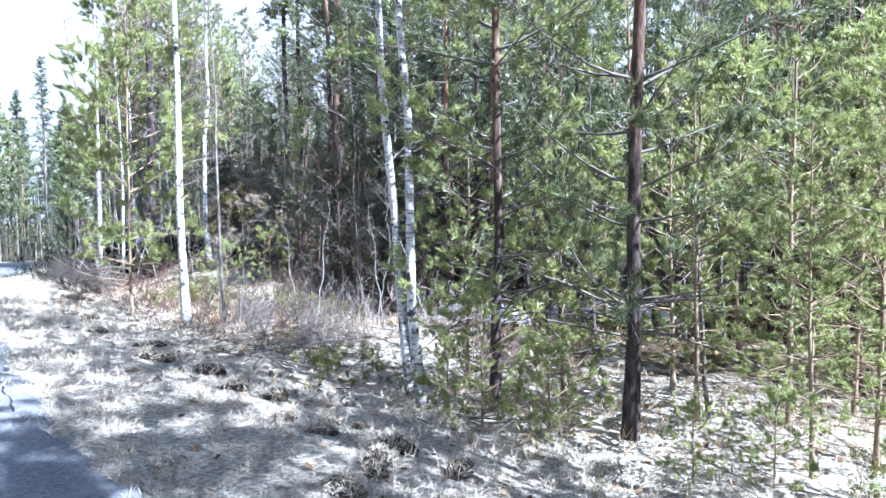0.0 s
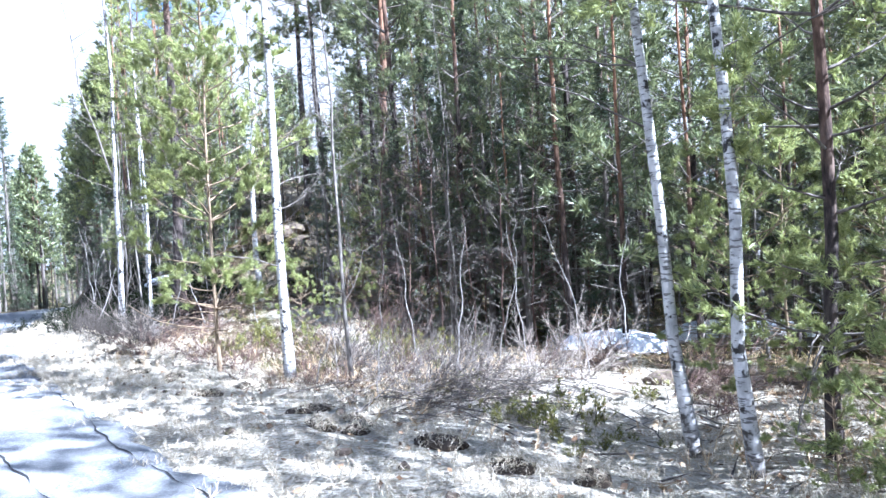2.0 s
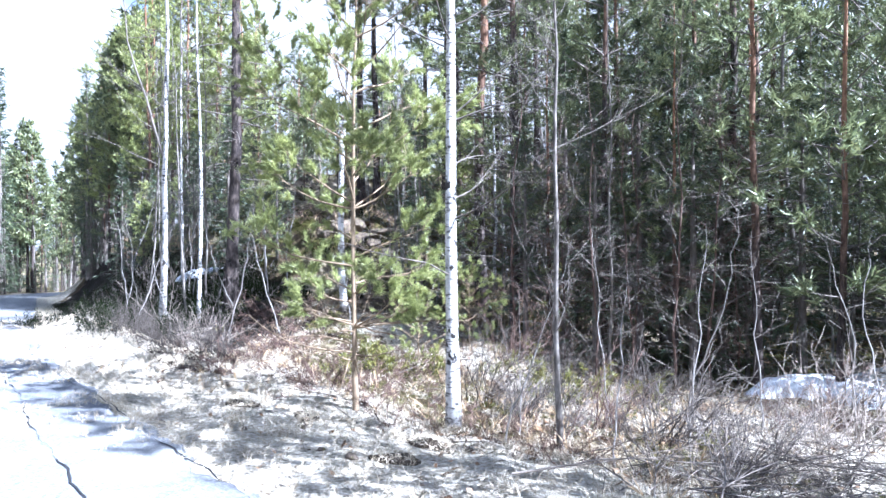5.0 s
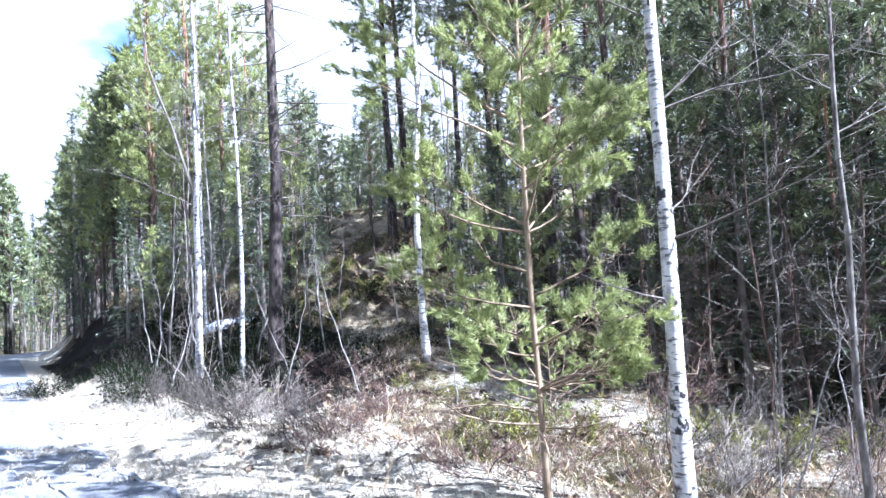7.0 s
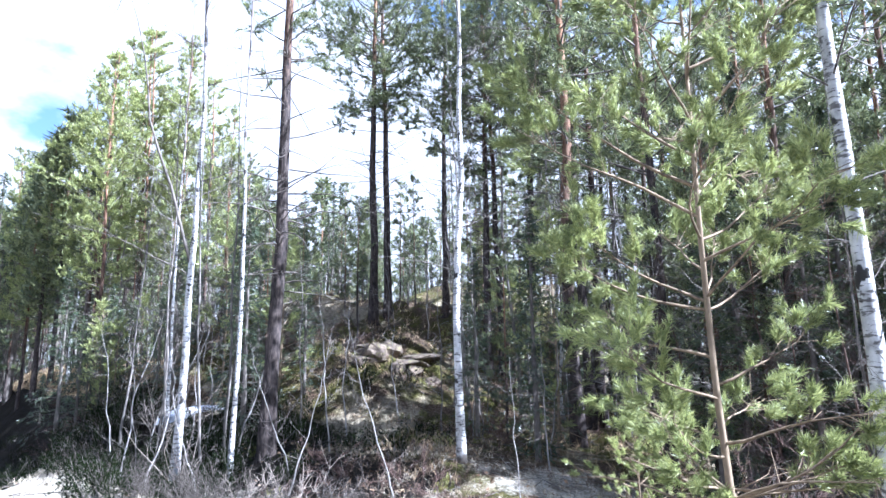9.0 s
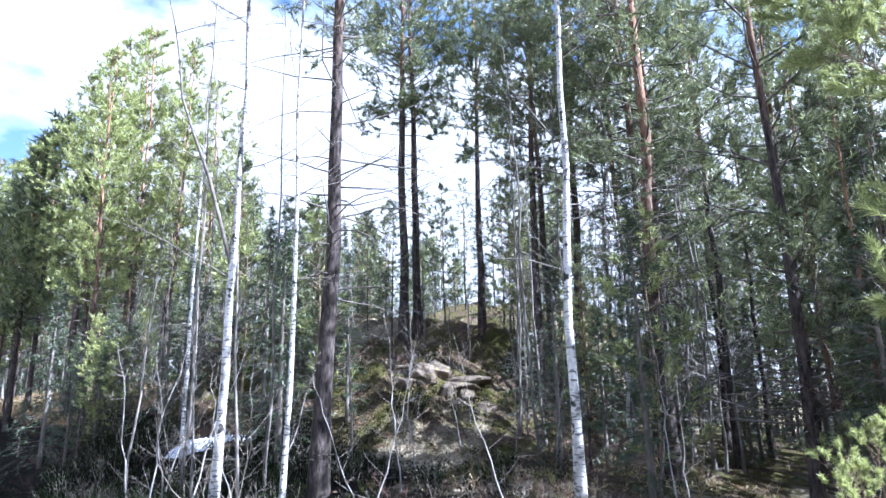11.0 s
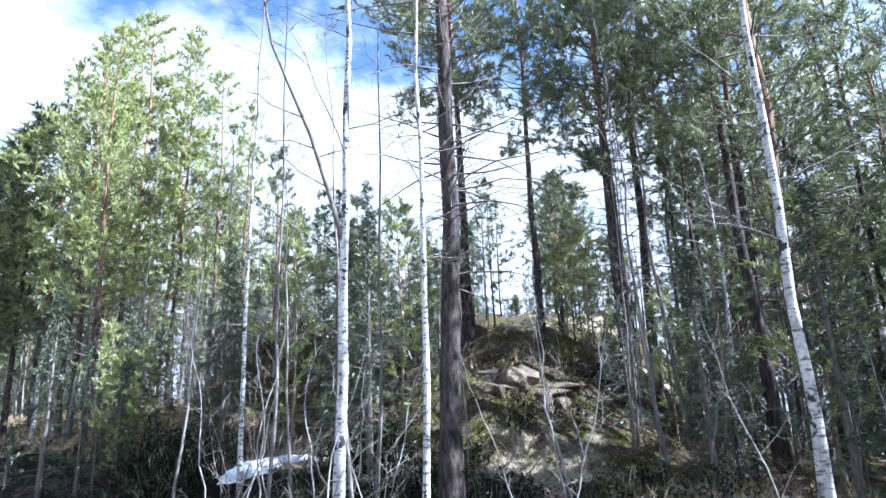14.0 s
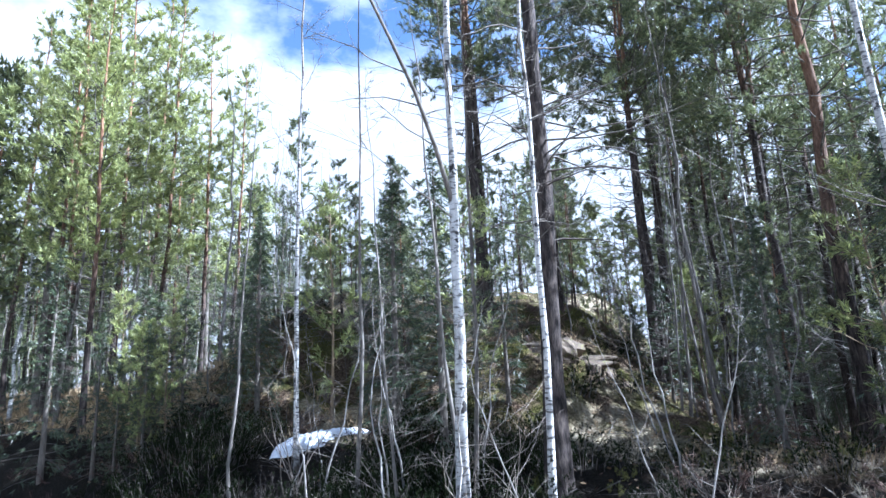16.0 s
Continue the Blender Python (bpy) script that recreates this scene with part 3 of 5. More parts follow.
def build_road():
    S = np.concatenate([np.arange(-60, -4, 0.6), np.arange(-4, 24, 0.09), np.arange(24, 60, 0.6), np.arange(60, 260, 4.0)])
    e = road_edge(S)
    rows = []
    for k, off in enumerate((0.0, -0.12, -1.6, -3.4, -5.2, -6.9, -7.02)):
        jag = 0.07 * np.sin(2.1 * S) + 0.05 * np.sin(5.3 * S + 1) + 0.03 * np.sin(13.7 * S + 2 * np.sin(3.1 * S)) + 0.02 * np.sin(29 * S + 3 * np.sin(4.3 * S)) if k in (0, 1) else 0
        d = e + off + jag
        x, y = US.x * S + UD.x * d, US.y * S + UD.y * d
        z = road_z(S) - FALL * np.clip(y, -60, 90) + (0.012 + 0.03 * math.sin(math.pi * k / 6) if 0 < k < 6 else -0.12)
        rows.append(np.stack([x, y, z], -1))
    v = np.stack(rows, 1).reshape(-1, 3)
    i = (np.arange(len(S) - 1)[:, None] * 7 + np.arange(6)[None]).ravel()
    q = np.stack([i, i + 1, i + 8, i + 7], -1)
    ob = link_mesh("road", v, np.concatenate([q[:, [0, 2, 1]], q[:, [0, 3, 2]]]), ROAD)
    return tagged(ob, "narrow grey worn asphalt road with crumbled edges", "road", kind="structure")


def road_seams(road):
    """Dark winding cracks that run along the asphalt near its edge."""
    tar = make_plain_bark("crack_tar", (0.008, 0.008, 0.009), (0.02, 0.02, 0.022), (0.05, 0.05, 0.05), 6.0)
    for j, (lo, hi, off, w) in enumerate(((1.0, 17.0, -0.95, 0.009), (6.0, 22.0, -0.2, 0.010))):
        S = np.arange(lo, hi, 0.12)
        d = road_edge(S) + off + 0.10 * np.sin(0.5 * S + j) + 0.03 * np.sin(1.7 * S + 2 * j) + 0.012 * np.sin(9 * S) + 0.008 * np.sin(23 * S + 2 * np.sin(7 * S))
        h = w * (0.55 + 0.45 * np.sin(2.3 * S + 1.5 * np.sin(5.1 * S)))
        rows = []
        for e in (d - h, d + h):
            x, y = US.x * S + UD.x * e, US.y * S + UD.y * e
            prof = np.interp(e - road_edge(S), (-1.6, -0.12, 0.0), (0.038, 0.027, 0.0))
            rows.append(np.stack([x, y, road_z(S) - FALL * y + prof + 0.008], -1))
        v = np.stack(rows, 1).reshape(-1, 3)
        i = np.arange(len(S) - 1) * 2
        q = np.stack([i, i + 1, i + 3, i + 2], -1)
        link_mesh("crack", v, np.concatenate([q[:, [0, 2, 1]], q[:, [0, 3, 2]]]), tar, road, "dark crack in the asphalt")


build_ground()
road_seams(build_road())


# ---- placing ----
used = set()


def put_thing(proto, x, y, scale=1.0, turn=0.0, sink=0.0, z=None, label="", group="", category=""):
    """Stands a thing on the ground: the first time itself, then copies of it."""
    m = pose(x, y, (ground_at(x, y) if z is None else z) - sink, 0, 0, turn) @ Matrix.Diagonal((scale, scale, scale, 1))
    if proto.name in used:
        ob = copy_thing(proto, m)
    else:
        used.add(proto.name)
        proto.matrix_basis = m
        ob = proto
    return tagged(ob, label, category, group)


put = put_thing


# ---- trees that stand out ----
def lone_trees():
    put(pine("pine_tree", 11, 12.0, 0.072, 0.9, 1.4, 1.9, 3000, 24, 0.09, 0.0055, bark=PINE_RED, dead=14, apart=True, split=True, tipped=True), 1.58, 6.75,
        label="tall pine with grey-brown bark, orange higher up", category="tree", group="roadside trees")
    # grown pine in the brighter young needles, sunlight put into its colour
    put(pine("pine_tree", 12, 11.0, 0.056, 0.8, 1.0, 1.75, 3000, 24, 0.09, 0.0055, needle=NEEDLE_YOUNG_AND_SUNLIT, bark=PINE_RED, dead=12, apart=True, split=True, tipped=True), 0.27, 7.45,
        label="pine with reddish bark and dense low branches", category="tree", group="roadside trees")
    put(birch("birch_tree", 21, 12.5, 0.058, 2.2, 2.0, 26, 8, lean=(-0.045, 0.0), wob=0.045, apart=True), -0.70, 7.85,
        label="white birch with black knots, bare in early spring", category="tree", group="roadside trees")
    put(birch("birch_tree", 22, 12.0, 0.054, 2.4, 1.9, 24, 8, lean=(-0.055, 0.0), wob=0.045, apart=True), -0.46, 7.15,
        label="white birch with dark low bark, standing beside another birch", category="tree", group="roadside trees")
    put(birch("birch_tree", 23, 13.5, 0.078, 1.3, 1.9, 30, 9, lean=(-0.014, 0.01), wob=0.02, apart=True), -5.40, 11.48,
        label="white birch, bright bark, bare branches, by the roadside", category="tree", group="roadside trees")
    put(birch("birch_tree", 24, 6.6, 0.032, 1.0, 1.0, 24, 7, bark=GREY_BARK, wob=0.035, lean=(-0.02, 0), apart=True), -4.33, 10.77,
        label="slender young grey birch, bare", category="tree", group="roadside trees")
    put(birch("birch_tree", 25, 13.0, 0.066, 2.6, 1.9, 26, 8, lean=(-0.01, 0.0), wob=0.045, apart=True), -7.62, 16.9,
        label="white birch with fine black marks, leaning slightly", category="tree", group="clearing trees")
    put(birch("birch_tree", 26, 13.5, 0.076, 3.6, 2.2, 34, 9, lean=(-0.005, 0.0), fork=3.8, apart=True), -12.18, 18.90,
        label="forked white birch with bare spreading limbs", category="tree", group="clearing trees")
    put(birch("birch_tree", 27, 12.0, 0.047, 3.0, 1.6, 24, 8, lean=(0.012, 0.0), apart=True), -11.25, 18.70,
        label="slim white birch beside a dark pine", category="tree", group="clearing trees")
    put(birch("birch_tree", 28, 11.5, 0.046, 2.4, 1.3, 26, 8, lean=(-0.01, 0), wob=0.03, apart=True), -13.42, 22.85,
        label="thin pale birch with a bent stem", category="tree", group="clearing trees")
    put(pine("pine_tree", 13, 15.5, 0.145, 2.6, 7.6, 2.4, 1500, 16, 0.13, 0.008, dead=40, apart=True, split=True), -10.76, 19.38,
        label="tall dark pine with long dead side branches", category="tree", group="clearing trees")
    put(pine("pine_tree", 14, 15.0, 0.14, 3.0, 5.6, 2.6, 1800, 16, 0.13, 0.008, bark=PINE_RED, dead=26, apart=True, split=True), -4.85, 19.85,
        label="tall pine with orange upper trunk", category="tree", group="clearing trees")
    hp = pine("pine_tree", 15, 14.0, 0.13, 3.0, 6.4, 2.8, 2200, 14, 0.15, 0.011, dead=24)
    put(hp, -8.75, 26.0, label="pine on the rocky hilltop", category="tree", group="hill trees")
    put(hp, -8.3, 26.7, 0.95, 130, label="pine on the rocky hilltop", category="tree", group="hill trees")
    for x, y, k, a in ((-3.86, 21.9, 1.0, 40), (-3.3, 22.6, 0.95, 200), (-5.87, 23.6, 0.85, 300), (-5.4, 24.0, 0.8, 80), (-4.3, 25.0, 1.0, 250), (-6.6, 26.2, 0.8, 330)):
        put(hp, x, y, k, a, label="tall straight pine in the wood", category="tree", group="clearing trees")
    # young pines
    put(pine("young_pine", 30, 6.6, 0.031, 0.5, 0.85, 1.45, 2500, 46, 0.085, 0.004, needle=NEEDLE_YOUNG_AND_SUNLIT, bark=SAPLING_BARK, dead=14, whorl=0.44, tip=0.42, apart=True, split=True, tipped=True),
        -6.50, 11.58, label="young pine with light green needle tufts", category="tree", group="young pines")
    sp = pine("young_pine", 31, 6.4, 0.045, 0.5, 0.9, 1.5, 1000, 30, 0.10, 0.0062, needle=NEEDLE_YOUNG_AND_SUNLIT, bark=SAPLING_BARK, dead=10, whorl=0.42, tip=0.36, apart=True, tipped=True)
    for x, y, k, a in ((3.25, 7.35, 0.72, 70), (2.95, 6.1, 0.66, 160), (3.7, 6.6, 0.8, 20), 
                       (4.3, 8.2, 0.95, 300), (2.4, 8.6, 0.9, 130), (-0.1, 8.3, 0.75, 10), (1.0, 7.6, 0.7, 99), (2.35, 7.3, 0.8, 222)):
        put(sp, x, y, k, a, label="young pine with light green needle tufts", category="tree", group="young pines")
    lp = pine("low_pine", 32, 1.7, 0.022, 0.1, 0.18, 0.95, 420, 30, 0.08, 0.0048, needle=NEEDLE_YOUNG_AND_SUNLIT, bark=SAPLING_BARK, dead=2, whorl=0.22, tip=0.34, apart=True, tipped=True)
    for x, y, k, a in ((0.2, 6.3, 0.72, 0), (0.8, 6.35, 0.7, 80), (1.0, 6.75, 0.75, 150), (-0.15, 6.6, 0.6, 240), (1.85, 5.55, 0.5, 30), (2.5, 5.7, 0.6, 120), (3.5, 5.4, 0.7, 10), (-6.0, 14.4, 0.9, 200), (-5.2, 15.0, 1.0, 310)):
        put(lp, x, y, k, a, label="knee-high young pine with spreading green branches", category="tree", group="young pines")


lone_trees()


# ---- the wood behind ----
ROOF_WAY = (40, 57, 66, 70, 76, 81, 85.6, 88.7, 93.5, 97.3, 100.6, 103.2, 107.9, 109.8, 111.8, 113.8, 117, 122, 130)
ROOF_RISE = (0.95, 0.84, 0.62, 0.46, 0.42, 0.40, 0.35, 0.39, 0.49, 0.59, 0.66, 0.70, 0.62, 0.57, 0.44, 0.40, 0.35, 0.5, 0.6)


def wood():
    rng = np.random.default_rng(77)
    def put(proto, x, y, scale=1.0, turn=0.0, **words):
        if words["group"] not in ("wood across the road", "roadside trees"):
            scale = min(scale, roof(x, y, proto["tall"]))
        s, d = to_sd(x, y)
        out = d - float(road_edge(s))
        if -8.2 < out < 2.6 and s > 18:
            x, y = world_xy(s, d + 2.6 - out + 0.9 * abs(math.sin(7 * x)))
        return put_thing(proto, x, y, scale / (proto.scale.x if proto.name in used else 1.0), turn, **words)

    pines = [pine("forest_pine", 40 + i, h, r, lo, cl, re, tf, 11, 0.2, 0.017, bark=(PINE, PINE_RED)[i % 2], dead=de, seg=3, sides=3, whorl=0.75)
             for i, (h, r, lo, cl, re, tf, de) in enumerate(((14, .095, 2, 5.4, 2.2, 640, 14), (12, .08, 1.5, 3.6, 2.0, 640, 14), (15, .105, 3, 6.5, 2.4, 640, 14), (9, .06, 1, 1.6, 1.7, 480, 8)))]
    far = [pine("forest_pine", 46, 13, .11, 3, 4, 2.3, 320, 5, 0.42, 0.055, dead=2, seg=2, sides=3), spruce("forest_spruce", 56, 12, 1.9, 3)]
    spruces = [spruce("forest_spruce", 50 + i, h, r, n) for i, (h, r, n) in enumerate(((11, 1.7, 7), (6, 1.3, 5), (3.0, 0.9, 4)))]
    bare = [birch("forest_birch", 60 + i, h, r, 1.4, 1.4, 18, 5, wob=0.075, bark=b, twig_mat=GREY_TWIG) for i, (h, r, b) in enumerate(((11, .05, BIRCH), (9, .035, GREY_BARK), (12, .06, GREY_BARK), (7, .025, GREY_BARK)))]
    lone = [(1.5, 6.3), (.2, 7), (-.8, 6.8), (-5.4, 11.5), (-6.5, 11.6), (-4.3, 10.8), (-7.6, 16.9), (-12.2, 18.9), (-11.2, 18.7), (-13.4, 22.8), (-10.8, 19.4), (-4.85, 19.85), (-8.5, 26.3)]
    names = {0: "pine among the trees of the wood", 1: "dark green spruce in the wood", 2: "bare slender deciduous tree in the wood"}
    done = []

    def free(x, y, gap):
        return min(math.hypot(x - a, y - b) for a, b in lone) > 1.2 and not any((x - a) ** 2 + (y - b) ** 2 < gap for a, b in done)

    def roof(x, y, h):
        """Tallest scale for a tree of height h so that the wood's roofline falls away towards the road and over the hill."""
        dx, dy = x + 11.9, y - 10.6
        run = math.hypot(dx, dy)
        if run < 13:
            return 9
        az = math.degrees(math.atan2(dy, dx))
        rise = float(np.interp(az, ROOF_WAY, ROOF_RISE))
        return max((1.5 + run * rise - FALL * dy - ground_at(x, y)) / h, 0.2)

    def stand(u, x, y, k, a):
        if u < 0.38:
            put(pines[rng.integers(4)], x, y, k, a, label=names[0], category="tree", group="wood")
        elif u < 0.50:
            put(spruces[rng.integers(3)], x, y, k, a, label=names[1], category="tree", group="wood")
        else:
            put(bare[rng.integers(4)], x, y, k, a, label=names[2], category="tree", group="wood")
        done.append((x, y))

    tries = 0
    while len(done) < 190 and tries < 9000:
        tries += 1
        s = rng.uniform(-1.5, 70)
        e = float(road_edge(s))
        d = rng.uniform(0, 1) ** 1.2 * 32 + max(e + 2.8, 7.0)
        if s > 55:
            d = e + 2.5 + rng.uniform(0, 12)
        x, y = world_xy(s, d)
        # open ground: the boggy clearing, the glade below the hill, the hill's brow
        if 2 < s < 17 and d < 10.5 or 16 <= s < 24 and d < 12.8 or 24 <= s < 36 and d < 13.0 or 36 <= s < 44 and d < e + 5 or 19.5 < s < 26 and 12 < d < 18 and rng.uniform() < 0.8 or s < 9 and d < 12.5:
            continue
        if 28 < s < 46 and rng.uniform() < 0.5 or not free(x, y, 0.9):
            continue
        sky = 19 < s < 32 and d > 17
        stand(rng.uniform(), x, y, rng.uniform(0.8, 1.15) * (0.5 if sky else 1), rng.uniform(0, 360))
    fresh = pine("young_pine", 47, 6.0, .04, 0.5, 0.7, 1.4, 400, 9, 0.18, 0.015, needle=NEEDLE_YOUNG_AND_SUNLIT, bark=SAPLING_BARK, dead=6, seg=3, sides=3, whorl=0.5)
    mid = [pine("tall_pine", 150 + i, 12.5 - i, .085, 1.2, 3.4 - i, 2.1, 1150, 14, 0.13, 0.009, dead=26, seg=4, sides=3, whorl=0.6) for i in range(2)]
    for i, (x, y) in enumerate(((-2.2, 17.5), (-1.0, 18.4), (0.6, 17.6), (0.2, 22.0), (-1.8, 22.6), (1.5, 21.8), (0.2, 24.2), (-1.6, 25.4), (2.6, 23.5), (1.8, 19.4), (-0.4, 16.2), (-4.3, 17.1), (-1.0, 16.6), (-2.8, 15.9), (2.6, 12.9), (3.8, 13.6), (1.4, 13.9), (5.0, 12.6), (-3.4, 24.2), (1.9, 15.2))):
        put(mid[i % 2], x, y, 0.6 if x > 1 and y < 15 else 0.85 + 0.05 * (i % 6), 77 * i, label="dense pine with many dead lower branches", category="tree", group="clearing trees")
        done.append((x, y))
    for i, (x, y, k) in enumerate(((-6.2, 17.9, 0.75), (-5.6, 18.8, 0.8), (-6.9, 19.6, 0.6), (-11.5, 21.3, 0.8), (-10.9, 22.0, 0.7), (-11.9, 22.4, 0.8), (-10.3, 21.6, 0.5), (-12.6, 24.4, 0.8), (-11.6, 23.6, 0.7), (-13.9, 24.8, 0.7))):
        put((spruces[1], fresh)[i % 3 == 1], x, y, k, 130 * i, label="young conifer at the foot of the hill", category="tree", group="hill trees")
    brown = [birch("thicket_tree", 160 + i, 4.6 + i, 0.022, 0.3, 1.2, 34, 7, wob=0.09, bark=RED_TWIG, twig_mat=(RED_TWIG, DEAD_TWIG)[i]) for i in range(2)]
    for i, (x, y) in enumerate(((-3.9, 14.6), (-3.3, 14.2), (-2.7, 14.5), (-2.1, 14.2), (-1.5, 14.4), (-0.9, 14.9), (-3.6, 15.4), (-2.4, 15.2), (-1.2, 15.6), (-4.5, 15.2), (-4.4, 16.3), (-0.3, 15.4))):
        put(brown[i % 2], x, y, 0.85 + 0.06 * (i % 5), 83 * i, label="brown twiggy leafless tree in a thicket", category="tree", group="thicket")
    for i in range(16):
        x, y = rng.uniform(-17.5, -13.8), rng.uniform(24.6, 27.5)
        put((spruces[1], fresh, spruces[2])[i % 3], x, y, rng.uniform(0.35, 0.6) * (1.6 if i % 3 == 2 else 1), 70 * i, label="young conifer at the foot of the hill", category="tree", group="hill trees")
    for i in range(34):
        s = rng.uniform(44, 100)
        e = float(road_edge(s))
        x, y = world_xy(s, e + 2.2 + rng.uniform(0, 5) if i % 3 else e - 9 - rng.uniform(0, 3))
        put(far[1], x, y, rng.uniform(0.4, 0.7), 70 * i, label=names[1], category="tree", group="far wood")
    # a dense young stand at the back of the clearing
    for i in range(400):
        s, d = rng.uniform(-1.5, 14.0), 10.3 + rng.uniform(0, 1) ** 1.4 * 9
        x, y = world_xy(s, d)
        if len(done) >= 290 or not free(x, y, 0.7):
            continue
        u = rng.uniform()
        if s < 6 and u < 0.62:
            put(fresh, x, y, rng.uniform(0.6, 1.1), rng.uniform(0, 360), label="young light green pine at the edge of the wood", category="tree", group="wood")
        elif u < 0.22:
            put(pines[3], x, y, rng.uniform(0.55, 1.0), rng.uniform(0, 360), label=names[0], category="tree", group="wood")
        elif u < 0.66:
            put(spruces[1 + i % 2], x, y, rng.uniform(0.7, 1.2), rng.uniform(0, 360), label=names[1], category="tree", group="wood")
        else:
            put(bare[3], x, y, rng.uniform(0.7, 1.1), rng.uniform(0, 360), label=names[2], category="tree", group="wood")
        done.append((x, y))
    # woods across the road
    for i in range(34):
        s = rng.uniform(-45, 80)
        d = float(road_edge(s)) - 9.5 - rng.uniform(1, 14)
        x, y = world_xy(s, d)
        put(far[0], x, y, rng.uniform(0.8, 1.1), rng.uniform(0, 360), label=names[0], category="tree", group="wood across the road")
    for i in range(26):
        s = rng.uniform(52, 130)
        d = float(road_edge(s)) - 9.0 - rng.uniform(0, 1) ** 2 * 14
        x, y = world_xy(s, d)
        put(far[int(rng.uniform() < 0.6)], x, y, rng.uniform(0.8, 1.3), rng.uniform(0, 360), label=names[int(i % 2)], category="tree", group="wood across the road")
    for i in range(70):
        s = rng.uniform(58, 96)
        x, y = world_xy(s, float(road_edge(s)) - 9.0 - rng.uniform(0, 1) ** 1.5 * 15)
        j = rng.integers(5)
        put((pines[1], spruces[0], pines[3], spruces[1], bare[2])[j], x, y, rng.uniform(1.1, 1.6), rng.uniform(0, 360), label=names[(0, 1, 0, 1, 2)[j]], category="tree", group="wood across the road")
    # tall trees along the inside of the bend
    for i in range(40):
        s = rng.uniform(41, 68)
        x, y = world_xy(s, float(road_edge(s)) + 3.2 + rng.uniform(0, 1) ** 1.3 * 12)
        j = rng.integers(5)
        put_thing((pines[0], pines[1], pines[3], pines[2], bare[2])[j], x, y, rng.uniform(0.75, 1.0), rng.uniform(0, 360), label=names[(0, 0, 0, 0, 2)[j]], category="tree", group="wood")
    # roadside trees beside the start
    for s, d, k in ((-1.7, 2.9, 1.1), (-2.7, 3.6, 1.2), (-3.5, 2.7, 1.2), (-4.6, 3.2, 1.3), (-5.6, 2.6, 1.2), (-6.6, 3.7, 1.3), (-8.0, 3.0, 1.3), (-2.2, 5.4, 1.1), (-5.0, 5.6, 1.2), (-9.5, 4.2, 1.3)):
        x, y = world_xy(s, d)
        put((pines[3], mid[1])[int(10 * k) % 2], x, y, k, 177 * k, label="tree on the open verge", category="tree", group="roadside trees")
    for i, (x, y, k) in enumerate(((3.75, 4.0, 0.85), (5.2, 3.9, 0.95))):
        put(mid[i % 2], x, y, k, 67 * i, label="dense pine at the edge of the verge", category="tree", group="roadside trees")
    # the dense wood east of the clearing
    for i, (x, y) in enumerate(((4.2, 13.6), (5.4, 12.4), (6.6, 13.4), (5.6, 14.4), (7.6, 12.0), (4.4, 15.2), (7.2, 14.8), (5.8, 16.2))):
        put(mid[i % 2], x, y, 0.66 + 0.05 * (i % 4), 57 * i, label="dense pine with many dead lower branches", category="tree", group="wood")
    # young growth on the shoulder of the hill
    for i in range(16):
        x, y = rng.uniform(-7.2, -1.5), rng.uniform(22.0, 26.5)
        put_thing((brown[i % 2], fresh, spruces[1])[i % 3], x, y, rng.uniform(0.45, 0.7), 71 * i, label="small tree on the hillside", category="tree", group="hill trees")
    # low conifers along the hill's eastern brow
    for i, (x, y) in enumerate(((-5.6, 26.0), (-4.8, 27.0), (-4.0, 26.2), (-6.2, 27.4), (-5.2, 25.2), (-3.4, 25.2), (-5.0, 28.2))):
        put_thing((fresh, spruces[1])[i % 2], x, y, 0.72 + 0.05 * (i % 3), 83 * i, label="small tree on the hilltop", category="tree", group="hill trees")
    # tall crowns behind the glade
    for i, (x, y) in enumerate(((-2.2, 26.6), (-1.2, 27.2), (-0.2, 25.5), (1.0, 27.0), (0.6, 23.0), (2.2, 25.0))):
        put_thing((mid[0], pines[0], mid[1])[i % 3], x, y, (1.2 + 0.04 * (i % 4)) / (1 if i % 3 != 1 else 1.1), 95 * i, label=names[0], category="tree", group="wood")
    # old spruces where the road bends away
    for x, y, k in ((-49.0, 64.1, 1.95), (-54.1, 66.5, 1.7), (-52.1, 70.5, 1.45)):
        put(spruces[0], x, y, k, 140 * k, label="tall old dark spruce beyond the bend", category="tree", group="wood across the road")
    # trees beyond the bank, the sunlight on them put into lighter needles
    sunny = [pine("tall_pine", 140 + i, 13.5 - i, .078, 2.0, 3.6, 2.0, 1300, 11, 0.15, 0.015, needle=NEEDLE_YOUNG_AND_SUNLIT, bark=PINE_RED, dead=14, seg=3, sides=3, whorl=0.7) for i in range(2)]
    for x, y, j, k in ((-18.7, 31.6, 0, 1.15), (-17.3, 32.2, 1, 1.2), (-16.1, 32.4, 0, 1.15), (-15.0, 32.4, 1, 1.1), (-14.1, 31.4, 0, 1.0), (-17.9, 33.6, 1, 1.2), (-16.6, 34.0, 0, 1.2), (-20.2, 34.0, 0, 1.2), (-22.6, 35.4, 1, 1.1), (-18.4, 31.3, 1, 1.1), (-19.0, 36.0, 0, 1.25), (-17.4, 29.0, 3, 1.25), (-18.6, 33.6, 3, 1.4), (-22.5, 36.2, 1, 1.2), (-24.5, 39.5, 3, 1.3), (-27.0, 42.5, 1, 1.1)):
        put(sunny[j % 2], x, y, k, 97 * k + 40 * j, label="tall pine beyond the bank, sunlight painted into its needle colour", category="tree", group="wood")
